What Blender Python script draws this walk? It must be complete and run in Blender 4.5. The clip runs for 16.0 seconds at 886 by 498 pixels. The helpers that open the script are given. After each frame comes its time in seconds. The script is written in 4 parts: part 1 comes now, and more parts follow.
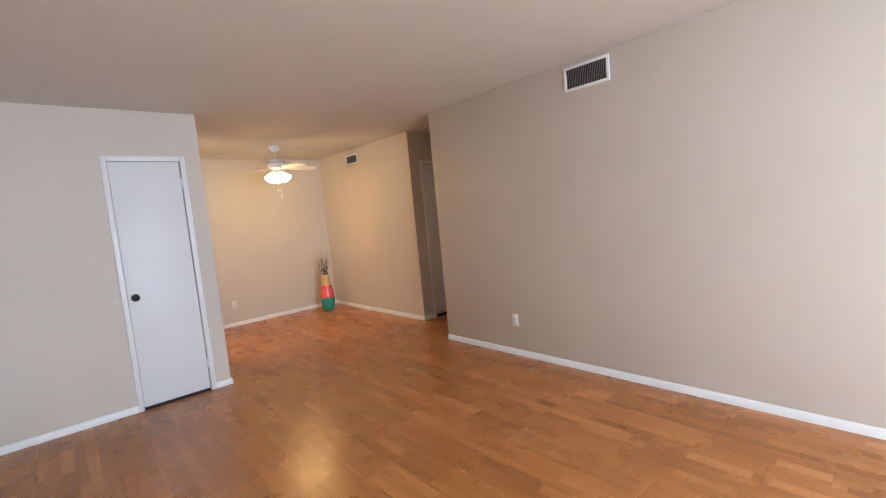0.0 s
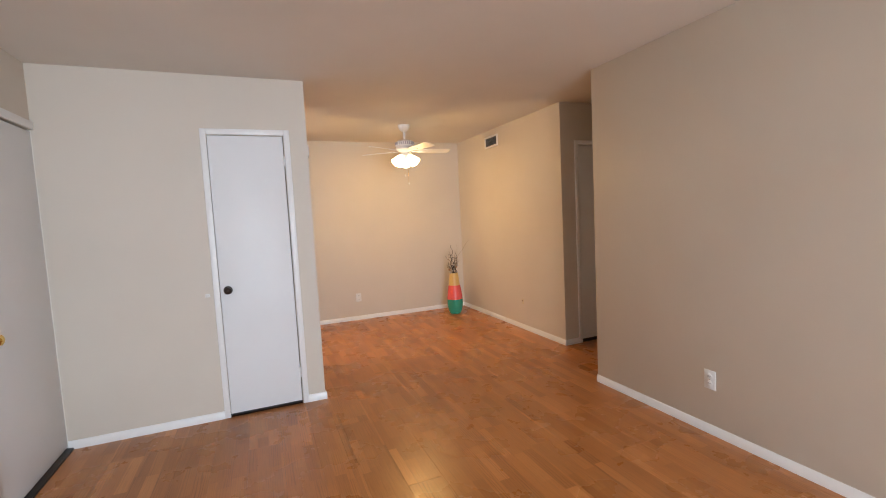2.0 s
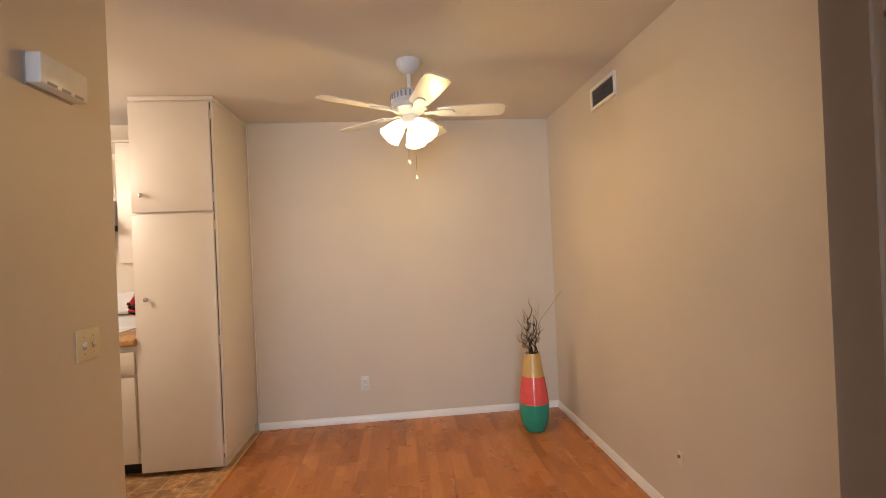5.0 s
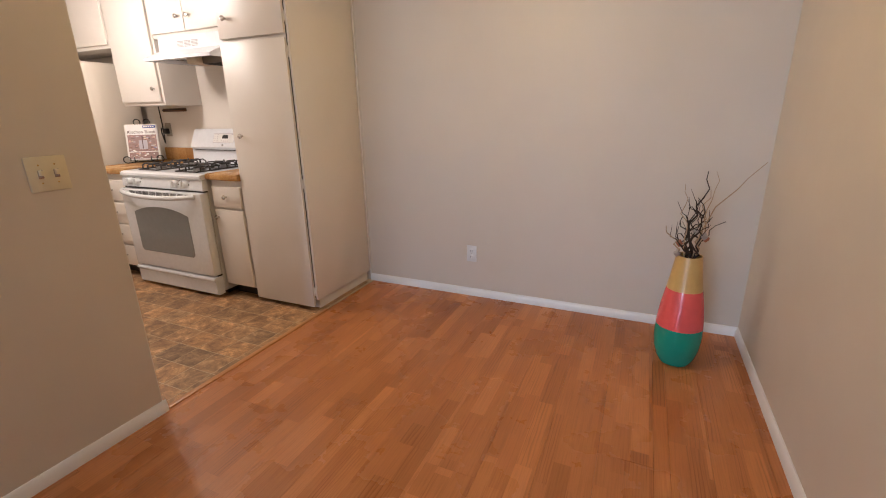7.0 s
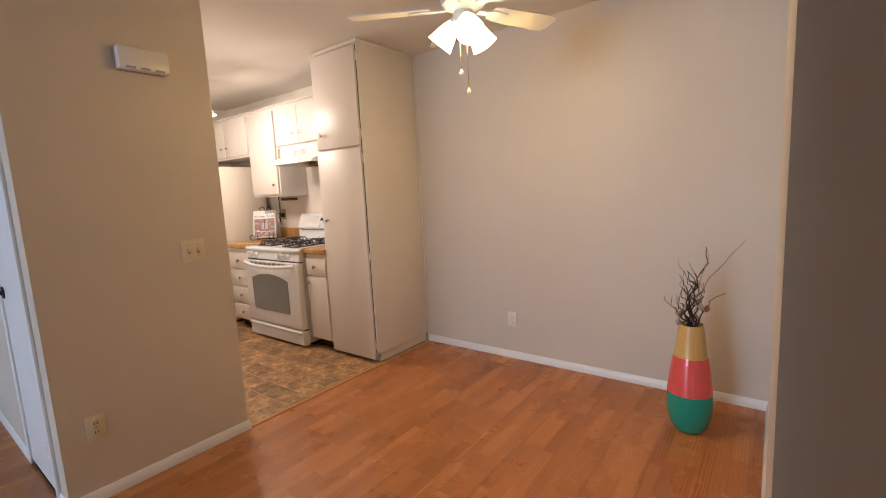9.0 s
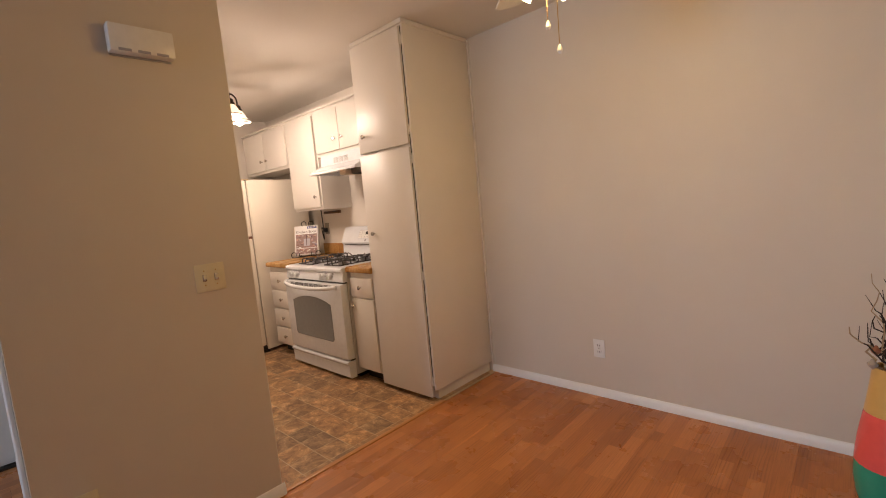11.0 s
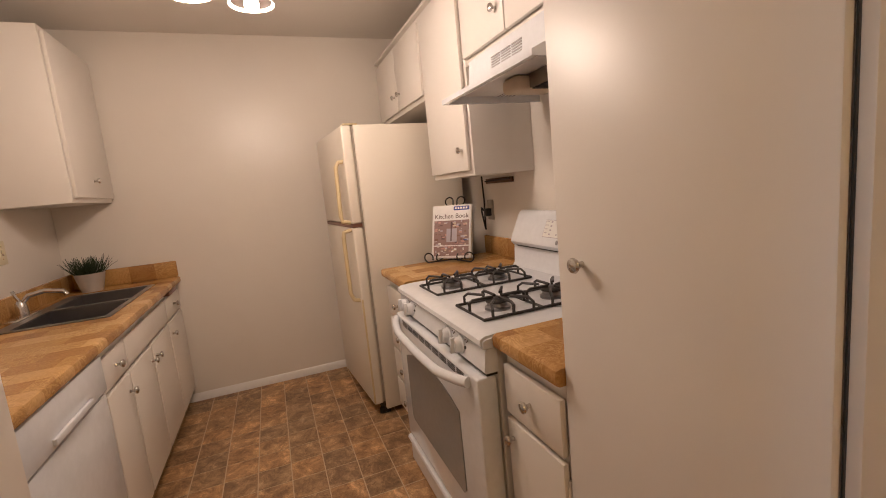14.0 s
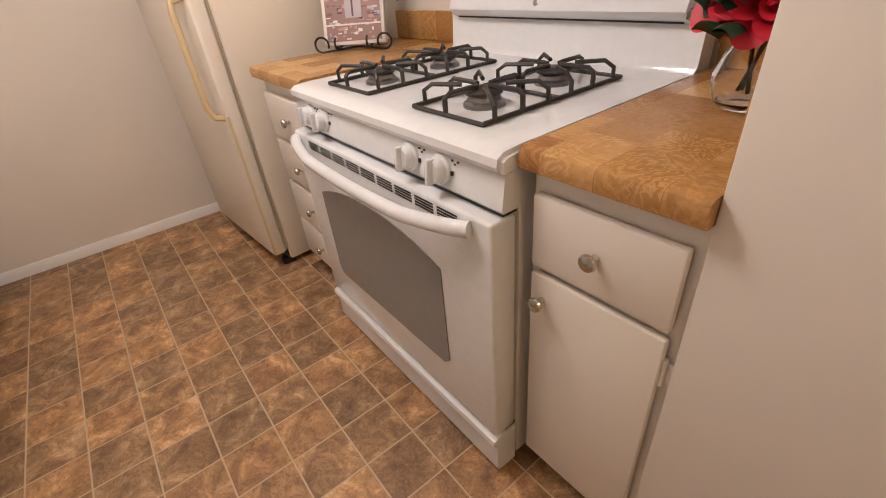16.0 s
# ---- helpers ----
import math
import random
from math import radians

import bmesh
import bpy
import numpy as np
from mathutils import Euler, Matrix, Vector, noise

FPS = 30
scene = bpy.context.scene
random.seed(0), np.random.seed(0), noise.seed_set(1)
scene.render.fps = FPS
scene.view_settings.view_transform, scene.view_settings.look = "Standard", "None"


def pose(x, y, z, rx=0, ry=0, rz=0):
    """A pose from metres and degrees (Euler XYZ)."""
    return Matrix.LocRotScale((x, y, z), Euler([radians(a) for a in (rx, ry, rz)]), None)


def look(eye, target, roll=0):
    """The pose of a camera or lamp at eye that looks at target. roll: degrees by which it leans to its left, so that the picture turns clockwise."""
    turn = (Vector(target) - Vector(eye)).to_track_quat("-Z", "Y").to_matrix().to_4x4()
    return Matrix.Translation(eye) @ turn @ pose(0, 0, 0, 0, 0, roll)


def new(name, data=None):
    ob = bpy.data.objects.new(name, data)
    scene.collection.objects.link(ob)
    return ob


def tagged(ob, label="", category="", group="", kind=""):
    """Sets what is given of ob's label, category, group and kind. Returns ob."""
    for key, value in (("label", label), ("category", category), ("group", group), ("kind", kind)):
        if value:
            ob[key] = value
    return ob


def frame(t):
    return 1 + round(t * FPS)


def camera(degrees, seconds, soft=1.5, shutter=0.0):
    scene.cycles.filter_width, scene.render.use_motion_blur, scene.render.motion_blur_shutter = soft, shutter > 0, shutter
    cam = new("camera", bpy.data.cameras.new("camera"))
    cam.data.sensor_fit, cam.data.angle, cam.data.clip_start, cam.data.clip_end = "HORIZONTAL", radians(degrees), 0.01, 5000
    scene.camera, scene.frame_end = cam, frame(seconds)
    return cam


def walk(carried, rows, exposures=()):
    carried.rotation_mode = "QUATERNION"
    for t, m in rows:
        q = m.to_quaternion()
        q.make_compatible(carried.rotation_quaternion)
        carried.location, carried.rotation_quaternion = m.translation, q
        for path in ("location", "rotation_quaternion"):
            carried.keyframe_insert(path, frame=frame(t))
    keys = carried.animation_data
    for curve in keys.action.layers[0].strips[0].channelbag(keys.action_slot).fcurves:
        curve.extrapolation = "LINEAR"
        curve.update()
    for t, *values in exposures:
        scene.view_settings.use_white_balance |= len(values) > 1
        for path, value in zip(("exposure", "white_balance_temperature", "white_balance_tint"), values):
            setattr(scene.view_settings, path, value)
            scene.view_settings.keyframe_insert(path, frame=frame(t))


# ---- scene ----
cam = camera(90.3, 16.0, soft=1.0)

PATH = [
    (0, (-3.495, -6.91, 1.403), (-2.182, -5.411, 1.231), -5.4),
    (0.5, (-3.504, -6.88, 1.377), (-2.53, -5.14, 1.225), -6.0),
    (1, (-3.363, -6.728, 1.386), (-2.463, -4.954, 1.18), -5.3),
    (1.5, (-3.1, -6.445, 1.378), (-2.224, -4.658, 1.18), -4.6),
    (2, (-2.806, -6.065, 1.398), (-2.048, -4.221, 1.243), -2.9),
    (2.5, (-2.494, -5.582, 1.431), (-1.783, -3.718, 1.297), -2.6),
    (3, (-2.221, -5.164, 1.497), (-1.635, -3.252, 1.529), -0.3),
    (3.2, (-2.121, -4.997, 1.524), (-1.545, -3.087, 1.675), -0.2),
    (5.3, (-1.208, -3.442, 1.359), (-1.042, -1.449, 1.317), -2.8),
    (5.5, (-1.169, -3.318, 1.363), (-1.008, -1.326, 1.291), -3.0),
    (6, (-1.0, -3.082, 1.299), (-1.054, -1.09, 1.129), -3.7),
    (6.5, (-0.799, -2.892, 1.229), (-1.118, -0.984, 0.718), 0.7),
    (7, (-0.592, -2.744, 1.257), (-1.38, -1.005, 0.663), -1.1),
    (7.5, (-0.35, -2.822, 1.255), (-1.388, -1.217, 0.664), -0.5),
    (8, (-0.218, -2.905, 1.306), (-1.269, -1.266, 0.852), -1.9),
    (8.5, (-0.102, -2.929, 1.307), (-1.176, -1.283, 0.934), -2.4),
    (9, (-0.007, -2.948, 1.328), (-1.21, -1.372, 1.064), -2.9),
    (9.2, (0.016, -2.969, 1.313), (-1.216, -1.411, 1.082), -3.2),
    (11.3, (-0.594, -2.445, 1.301), (-2.021, -1.057, 1.109), -6.2),
    (11.5, (-0.696, -2.338, 1.321), (-2.212, -1.048, 1.132), -5.7),
    (12, (-0.993, -2.045, 1.328), (-2.629, -0.913, 1.12), -5.6),
    (12.5, (-1.271, -1.736, 1.312), (-3.063, -0.871, 1.111), -5.0),
    (13, (-1.572, -1.473, 1.313), (-3.412, -0.729, 1.067), -4.7),
    (13.5, (-1.853, -1.318, 1.3), (-3.709, -0.63, 1.018), -5.6),
    (14, (-2.203, -1.213, 1.314), (-4.052, -0.507, 1.032), -5.6),
    (14.5, (-2.499, -1.185, 1.317), (-4.203, -0.192, 0.987), -8.3),
    (15, (-2.699, -1.148, 1.24), (-4.306, -0.12, 0.639), -8.6),
    (15.5, (-2.779, -1.169, 1.146), (-4.248, -0.235, 0.163), -7.3),
    (16, (-2.813, -1.183, 1.141), (-4.176, -0.198, 0.059), -5.6),
]
EXPOSURES = [(0.0, -0.12, 6200, 12), (1.5, -0.03, 6400, 12), (2.4, -0.12, 6800, 12), (3.2, -0.2, 7500, 13), (5.3, -0.38, 6000, 11), (7.0, -0.42, 5300, 10),
             (9.2, -0.38, 5700, 11), (11.4, -0.82, 6400, 18), (12.5, -1.2, 7000, 26), (13.2, -0.9, 6700, 20), (14.0, -1.0, 6000, 16), (14.5, -1.05, 5800, 14), (15.2, -0.85, 5600, 14), (16.0, -0.43, 5350, 11)]
walk(cam, [(t, look(eye, target, roll)) for t, eye, target, roll in PATH], EXPOSURES)

# ---- world, daylight and lamps ----
world = bpy.data.worlds.new("world")
world.use_nodes = True
scene.world = world
sky = world.node_tree.nodes.new("ShaderNodeTexSky")
sky.sky_type, sky.sun_disc = "NISHITA", False
sky.sun_elevation, sky.sun_rotation = radians(50), radians(200)
bg = world.node_tree.nodes["Background"]
bg.inputs[1].default_value = 0.08
world.node_tree.links.new(sky.outputs[0], bg.inputs[0])

FAN = (-1.195, -1.145)
CHAND = (-3.95, -1.22)
WARM = (1.0, 0.60, 0.18)
DAYLIGHT_W, FAN_W, CHAND_W = 240.0, 13.0, 14.0


def lamp(name, kind, energy, color, m, size=0.05, size_y=None):
    data = bpy.data.lights.new(name, kind)
    data.energy, data.color = energy, color
    if kind == "AREA":
        data.shape, data.size, data.size_y = "RECTANGLE", size, size_y
    else:
        data.shadow_soft_size = size
    ob = new(name, data)
    ob.matrix_world = m
    return ob


lamp("window_daylight", "AREA", DAYLIGHT_W, (0.68, 0.84, 1.0), pose(-2.35, -9.82, 1.25, 78, 0, 0), 2.1, 1.9)

# ---- materials ----


def nodes_of(name):
    m = bpy.data.materials.new(name)
    m.use_nodes = True
    nt = m.node_tree
    return m, nt, nt.nodes["Principled BSDF"]


def mapped(nt, scale=(1, 1, 1), coord="Object"):
    tc = nt.nodes.new("ShaderNodeTexCoord")
    mp = nt.nodes.new("ShaderNodeMapping")
    mp.inputs["Scale"].default_value = scale
    nt.links.new(tc.outputs[coord], mp.inputs[0])
    return mp.outputs[0]


def noise_of(nt, vec, scale, detail=4.0, rough=0.55):
    n = nt.nodes.new("ShaderNodeTexNoise")
    n.inputs["Scale"].default_value = scale
    n.inputs["Detail"].default_value = detail
    n.inputs["Roughness"].default_value = rough
    nt.links.new(vec, n.inputs["Vector"])
    return n.outputs["Fac"]


def ramp_of(nt, fac, stops):
    r = nt.nodes.new("ShaderNodeValToRGB")
    el = r.color_ramp.elements
    while len(el) < len(stops):
        el.new(0.5)
    for e, (p, c) in zip(el, stops):
        e.position, e.color = p, (*c, 1)
    nt.links.new(fac, r.inputs[0])
    return r.outputs[0]


def mix_of(nt, fac, a, b, mode="MIX"):
    n = nt.nodes.new("ShaderNodeMix")
    n.data_type, n.blend_type = "RGBA", mode
    for sock, v in ((n.inputs[0], fac), (n.inputs[6], a), (n.inputs[7], b)):
        if isinstance(v, (int, float)):
            sock.default_value = v
        elif isinstance(v, tuple):
            sock.default_value = (*v, 1)
        else:
            nt.links.new(v, sock)
    return n.outputs[2]


def bump_of(nt, height, bsdf, strength, dist=0.002):
    b = nt.nodes.new("ShaderNodeBump")
    b.inputs["Strength"].default_value, b.inputs["Distance"].default_value = strength, dist
    nt.links.new(height, b.inputs["Height"])
    nt.links.new(b.outputs[0], bsdf.inputs["Normal"])


def paint(name, color, rough=0.5, grain=140.0, relief=0.25, stain=0.06, spec=0.5, dirt=(0.5, 0.42, 0.32)):
    """Painted surface with roller texture and faint uneven stains."""
    m, nt, b = nodes_of(name)
    vec = mapped(nt)
    big = noise_of(nt, vec, 1.3, 5)
    fine = noise_of(nt, vec, grain, 3)
    f = ramp_of(nt, big, [(0.35, (0, 0, 0)), (0.75, (1, 1, 1))])
    dark = tuple(c * (1 - stain) * (0.8 + 0.2 * d) for c, d in zip(color, dirt))
    nt.links.new(mix_of(nt, f, color, mix_of(nt, 0.35, color, dark)), b.inputs["Base Color"])
    mid = noise_of(nt, vec, 9, 3)
    r = nt.nodes.new("ShaderNodeMapRange")
    r.inputs[3].default_value, r.inputs[4].default_value = max(rough - 0.06, 0.03), rough + 0.08
    nt.links.new(mid, r.inputs[0])
    nt.links.new(r.outputs[0], b.inputs["Roughness"])
    b.inputs["Specular IOR Level"].default_value = spec
    bump_of(nt, fine, b, relief, 0.0015)
    return m


def plain(name, color, rough=0.4, metal=0.0, relief=0.0, spec=0.5):
    m, nt, b = nodes_of(name)
    vec = mapped(nt)
    n = noise_of(nt, vec, 35, 4)
    c2 = tuple(c * 0.86 for c in color)
    nt.links.new(mix_of(nt, n, color, c2), b.inputs["Base Color"])
    b.inputs["Roughness"].default_value, b.inputs["Metallic"].default_value = rough, metal
    b.inputs["Specular IOR Level"].default_value = spec
    if relief:
        bump_of(nt, noise_of(nt, vec, 300, 2), b, relief, 0.001)
    return m


def glow(name, color, strength, base=(0.9, 0.88, 0.82)):
    m, nt, b = nodes_of(name)
    b.inputs["Base Color"].default_value = (*base, 1)
    b.inputs["Emission Color"].default_value = (*color, 1)
    b.inputs["Emission Strength"].default_value = strength
    b.inputs["Roughness"].default_value = 0.25
    return m


def laminate():
    """Oak strip laminate: short strips of differing tone with dark cathedral grain."""
    m, nt, b = nodes_of("laminate_oak")
    tc = nt.nodes.new("ShaderNodeTexCoord")
    info = nt.nodes.new("ShaderNodeObjectInfo")
    sep = nt.nodes.new("ShaderNodeSeparateXYZ")
    nt.links.new(tc.outputs["Object"], sep.inputs[0])
    slide = nt.nodes.new("ShaderNodeMath")
    slide.operation = "MULTIPLY_ADD"
    slide.inputs[1].default_value = 1.7
    nt.links.new(info.outputs["Random"], slide.inputs[0])
    nt.links.new(sep.outputs[1], slide.inputs[2])
    com = nt.nodes.new("ShaderNodeCombineXYZ")
    nt.links.new(slide.outputs[0], com.inputs[0])
    nt.links.new(sep.outputs[0], com.inputs[1])
    br = nt.nodes.new("ShaderNodeTexBrick")
    br.offset, br.offset_frequency, br.squash, br.squash_frequency = 0.37, 2, 0.72, 3
    for k, v in (("Scale", 1.0), ("Mortar Size", 0.0005), ("Mortar Smooth", 0.3), ("Bias", 0.0), ("Brick Width", 0.40), ("Row Height", 0.065)):
        br.inputs[k].default_value = v
    br.inputs["Color1"].default_value = (0, 0, 0, 1)
    br.inputs["Color2"].default_value = (1, 1, 1, 1)
    br.inputs["Mortar"].default_value = (0.2, 0.2, 0.2, 1)
    nt.links.new(com.outputs[0], br.inputs["Vector"])
    strip = br.outputs["Color"]
    tone = ramp_of(nt, strip, [(0.0, (0.40, 0.150, 0.040)), (0.25, (0.47, 0.182, 0.052)), (0.75, (0.52, 0.207, 0.061)), (1.0, (0.62, 0.262, 0.088))])
    shift = nt.nodes.new("ShaderNodeVectorMath")
    shift.operation = "SCALE"
    shift.inputs["Scale"].default_value = 23.0
    nt.links.new(strip, shift.inputs[0])
    mp = nt.nodes.new("ShaderNodeMapping")
    mp.inputs["Scale"].default_value = (1.6, 15.0, 1.0)
    nt.links.new(com.outputs[0], mp.inputs[0])
    add = nt.nodes.new("ShaderNodeVectorMath")
    nt.links.new(mp.outputs[0], add.inputs[0])
    nt.links.new(shift.outputs[0], add.inputs[1])
    wave = nt.nodes.new("ShaderNodeTexWave")
    wave.wave_type, wave.bands_direction = "BANDS", "Y"
    for k, v in (("Scale", 1.5), ("Distortion", 9.0), ("Detail", 3.0), ("Detail Scale", 0.7), ("Detail Roughness", 0.6)):
        wave.inputs[k].default_value = v
    nt.links.new(add.outputs[0], wave.inputs["Vector"])
    rings = ramp_of(nt, wave.outputs["Fac"], [(0.0, (0.56, 0.47, 0.40)), (0.22, (0.86, 0.82, 0.78)), (0.5, (1, 1, 1))])
    where = ramp_of(nt, noise_of(nt, add.outputs[0], 0.55, 2), [(0.50, (0, 0, 0)), (0.64, (1, 1, 1))])
    col = mix_of(nt, where, tone, mix_of(nt, 0.65, tone, rings, "MULTIPLY"))
    pore_map = nt.nodes.new("ShaderNodeMapping")
    pore_map.inputs["Scale"].default_value = (6.0, 160.0, 1.0)
    nt.links.new(com.outputs[0], pore_map.inputs[0])
    pores = noise_of(nt, pore_map.outputs[0], 1.0, 4, 0.6)
    col = mix_of(nt, 0.7, col, ramp_of(nt, pores, [(0.36, (0.80, 0.76, 0.72)), (0.55, (1, 1, 1))]), "MULTIPLY")
    board = ramp_of(nt, info.outputs["Random"], [(0, (0.92, 0.91, 0.90)), (1, (1.06, 1.05, 1.03))])
    nt.links.new(mix_of(nt, 1.0, col, board, "MULTIPLY"), b.inputs["Base Color"])
    wear = noise_of(nt, mapped(nt), 3.0, 5)
    r = nt.nodes.new("ShaderNodeMapRange")
    r.inputs[3].default_value, r.inputs[4].default_value = 0.20, 0.36
    nt.links.new(wear, r.inputs[0])
    nt.links.new(r.outputs[0], b.inputs["Roughness"])
    bump_of(nt, pores, b, 0.10, 0.001)
    return m


def slate_tile():
    m, nt, b = nodes_of("slate_vinyl")
    info = nt.nodes.new("ShaderNodeObjectInfo")
    tc = nt.nodes.new("ShaderNodeTexCoord")
    off = nt.nodes.new("ShaderNodeVectorMath")
    off.operation = "MULTIPLY_ADD"
    off.inputs[1].default_value = (1, 1, 1)
    sc = nt.nodes.new("ShaderNodeVectorMath")
    sc.operation = "SCALE"
    com = nt.nodes.new("ShaderNodeCombineXYZ")
    nt.links.new(info.outputs["Random"], com.inputs[0])
    nt.links.new(info.outputs["Random"], com.inputs[2])
    nt.links.new(com.outputs[0], sc.inputs[0])
    sc.inputs["Scale"].default_value = 37.0
    nt.links.new(tc.outputs["Object"], off.inputs[0])
    nt.links.new(sc.outputs[0], off.inputs[2])
    n = nt.nodes.new("ShaderNodeTexNoise")
    n.inputs["Scale"].default_value, n.inputs["Detail"].default_value = 11.0, 12.0
    n.inputs["Roughness"].default_value, n.inputs["Distortion"].default_value = 0.74, 0.5
    nt.links.new(off.outputs[0], n.inputs["Vector"])
    col = ramp_of(nt, n.outputs["Fac"], [(0.33, (0.16, 0.092, 0.050)), (0.44, (0.28, 0.172, 0.090)), (0.50, (0.36, 0.228, 0.118)), (0.56, (0.47, 0.305, 0.160)), (0.64, (0.68, 0.48, 0.28))])
    seam = nt.nodes.new("ShaderNodeTexNoise")
    seam.inputs["Scale"].default_value, seam.inputs["Detail"].default_value = 9.0, 6.0
    seam.inputs["Roughness"].default_value, seam.inputs["Distortion"].default_value = 0.68, 0.8
    nt.links.new(off.outputs[0], seam.inputs["Vector"])
    vein = ramp_of(nt, seam.outputs["Fac"], [(0.475, (1, 1, 1)), (0.496, (0.50, 0.42, 0.36)), (0.504, (1.55, 1.5, 1.4)), (0.53, (1, 1, 1))])
    col = mix_of(nt, 0.5, col, vein, "MULTIPLY")
    speck = ramp_of(nt, noise_of(nt, off.outputs[0], 110, 3), [(0.36, (0.72, 0.68, 0.66)), (0.5, (1, 1, 1))])
    col = mix_of(nt, 0.6, col, speck, "MULTIPLY")
    tint = ramp_of(nt, info.outputs["Random"], [(0, (0.74, 0.74, 0.76)), (0.3, (0.98, 0.95, 0.90)), (0.7, (1.22, 1.10, 0.94)), (1, (0.80, 0.78, 0.78))])
    nt.links.new(mix_of(nt, 1.0, col, tint, "MULTIPLY"), b.inputs["Base Color"])
    rr = nt.nodes.new("ShaderNodeMapRange")
    rr.inputs[3].default_value, rr.inputs[4].default_value = 0.36, 0.6
    nt.links.new(n.outputs["Fac"], rr.inputs[0])
    nt.links.new(rr.outputs[0], b.inputs["Roughness"])
    bump_of(nt, n.outputs["Fac"], b, 0.35, 0.003)
    return m


def butcher_block():
    """Laminate printed like end-grain butcher block: joined blocks with swirling grain."""
    m, nt, b = nodes_of("butcher_block_laminate")
    tc = nt.nodes.new("ShaderNodeTexCoord")
    sep = nt.nodes.new("ShaderNodeSeparateXYZ")
    nt.links.new(tc.outputs["Object"], sep.inputs[0])
    com = nt.nodes.new("ShaderNodeCombineXYZ")
    nt.links.new(sep.outputs[1], com.inputs[0])
    nt.links.new(sep.outputs[0], com.inputs[1])
    br = nt.nodes.new("ShaderNodeTexBrick")
    br.offset, br.offset_frequency = 0.42, 2
    for k, v in (("Scale", 1.0), ("Mortar Size", 0.0008), ("Mortar Smooth", 0.4), ("Bias", 0.0), ("Brick Width", 0.14), ("Row Height", 0.098)):
        br.inputs[k].default_value = v
    br.inputs["Color1"].default_value, br.inputs["Color2"].default_value = (0, 0, 0, 1), (1, 1, 1, 1)
    br.inputs["Mortar"].default_value = (0.1, 0.1, 0.1, 1)
    nt.links.new(com.outputs[0], br.inputs["Vector"])
    shift = nt.nodes.new("ShaderNodeVectorMath")
    shift.operation = "SCALE"
    shift.inputs["Scale"].default_value = 7.0
    nt.links.new(br.outputs["Color"], shift.inputs[0])
    add = nt.nodes.new("ShaderNodeVectorMath")
    nt.links.new(tc.outputs["Object"], add.inputs[0])
    nt.links.new(shift.outputs[0], add.inputs[1])
    big = nt.nodes.new("ShaderNodeTexNoise")
    for k, v in (("Scale", 6.0), ("Detail", 5.0), ("Roughness", 0.55), ("Distortion", 1.2)):
        big.inputs[k].default_value = v
    nt.links.new(add.outputs[0], big.inputs["Vector"])
    rows = nt.nodes.new("ShaderNodeMath")
    rows.operation = "MULTIPLY"
    rows.inputs[1].default_value = 120.0
    nt.links.new(big.outputs["Fac"], rows.inputs[0])
    wav = nt.nodes.new("ShaderNodeMath")
    wav.operation = "SINE"
    nt.links.new(rows.outputs[0], wav.inputs[0])
    ring = ramp_of(nt, wav.outputs[0], [(0.0, (0.60, 0.48, 0.36)), (0.35, (0.92, 0.88, 0.82)), (0.8, (1.06, 1.05, 1.02))])
    tone = ramp_of(nt, br.outputs["Color"], [(0, (0.38, 0.195, 0.06)), (0.35, (0.50, 0.28, 0.09)), (1, (0.66, 0.41, 0.16))])
    where = ramp_of(nt, noise_of(nt, add.outputs[0], 5.0, 3), [(0.38, (0.15, 0.15, 0.15)), (0.62, (1, 1, 1))])
    col = mix_of(nt, where, tone, mix_of(nt, 0.6, tone, ring, "MULTIPLY"))
    fine = noise_of(nt, add.outputs[0], 90, 4, 0.6)
    col = mix_of(nt, 0.6, col, ramp_of(nt, fine, [(0.35, (0.78, 0.72, 0.66)), (0.55, (1, 1, 1))]), "MULTIPLY")
    nt.links.new(col, b.inputs["Base Color"])
    b.inputs["Roughness"].default_value = 0.27
    return m


def glass_mat(name, tint=(1, 1, 1)):
    m, nt, b = nodes_of(name)
    b.inputs["Base Color"].default_value = (*tint, 1)
    b.inputs["Transmission Weight"].default_value = 1.0
    b.inputs["Roughness"].default_value = 0.02
    b.inputs["IOR"].default_value = 1.45
    return m


WALL = paint("wall_paint_greige", (0.64, 0.575, 0.49), 0.5, 150, 0.22)
CREAM = paint("kitchen_paint_cream", (0.78, 0.73, 0.66), 0.34, 90, 0.3)
CEIL = paint("ceiling_paint", (0.74, 0.70, 0.64), 0.8, 60, 0.3)
TRIM = paint("trim_paint_white", (0.85, 0.845, 0.835), 0.35, 60, 0.1)
DOORP = paint("door_paint_white", (0.80, 0.81, 0.82), 0.42, 40, 0.12)
CAB = paint("cabinet_paint_offwhite", (0.80, 0.76, 0.70), 0.38, 70, 0.16, 0.1)
OAK = laminate()
OAKTRIM = plain("threshold_oak", (0.55, 0.25, 0.07), 0.35)
SLATE = slate_tile()
GROUT = plain("grout_tan", (0.62, 0.48, 0.31), 0.7)
SUB = plain("subfloor_dark", (0.10, 0.05, 0.025), 0.8)
BLOCK = butcher_block()
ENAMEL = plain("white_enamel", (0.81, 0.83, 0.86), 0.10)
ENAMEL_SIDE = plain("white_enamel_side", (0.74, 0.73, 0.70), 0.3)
FRIDGE = paint("fridge_almond", (0.79, 0.73, 0.63), 0.30, 260, 0.25)
FRIDGE_TRIM = plain("yellowed_plastic", (0.72, 0.58, 0.34), 0.35)
GASKET = plain("fridge_gasket_grey", (0.40, 0.35, 0.28), 0.6)
CHROME = plain("brushed_nickel", (0.62, 0.60, 0.57), 0.22, 1.0)
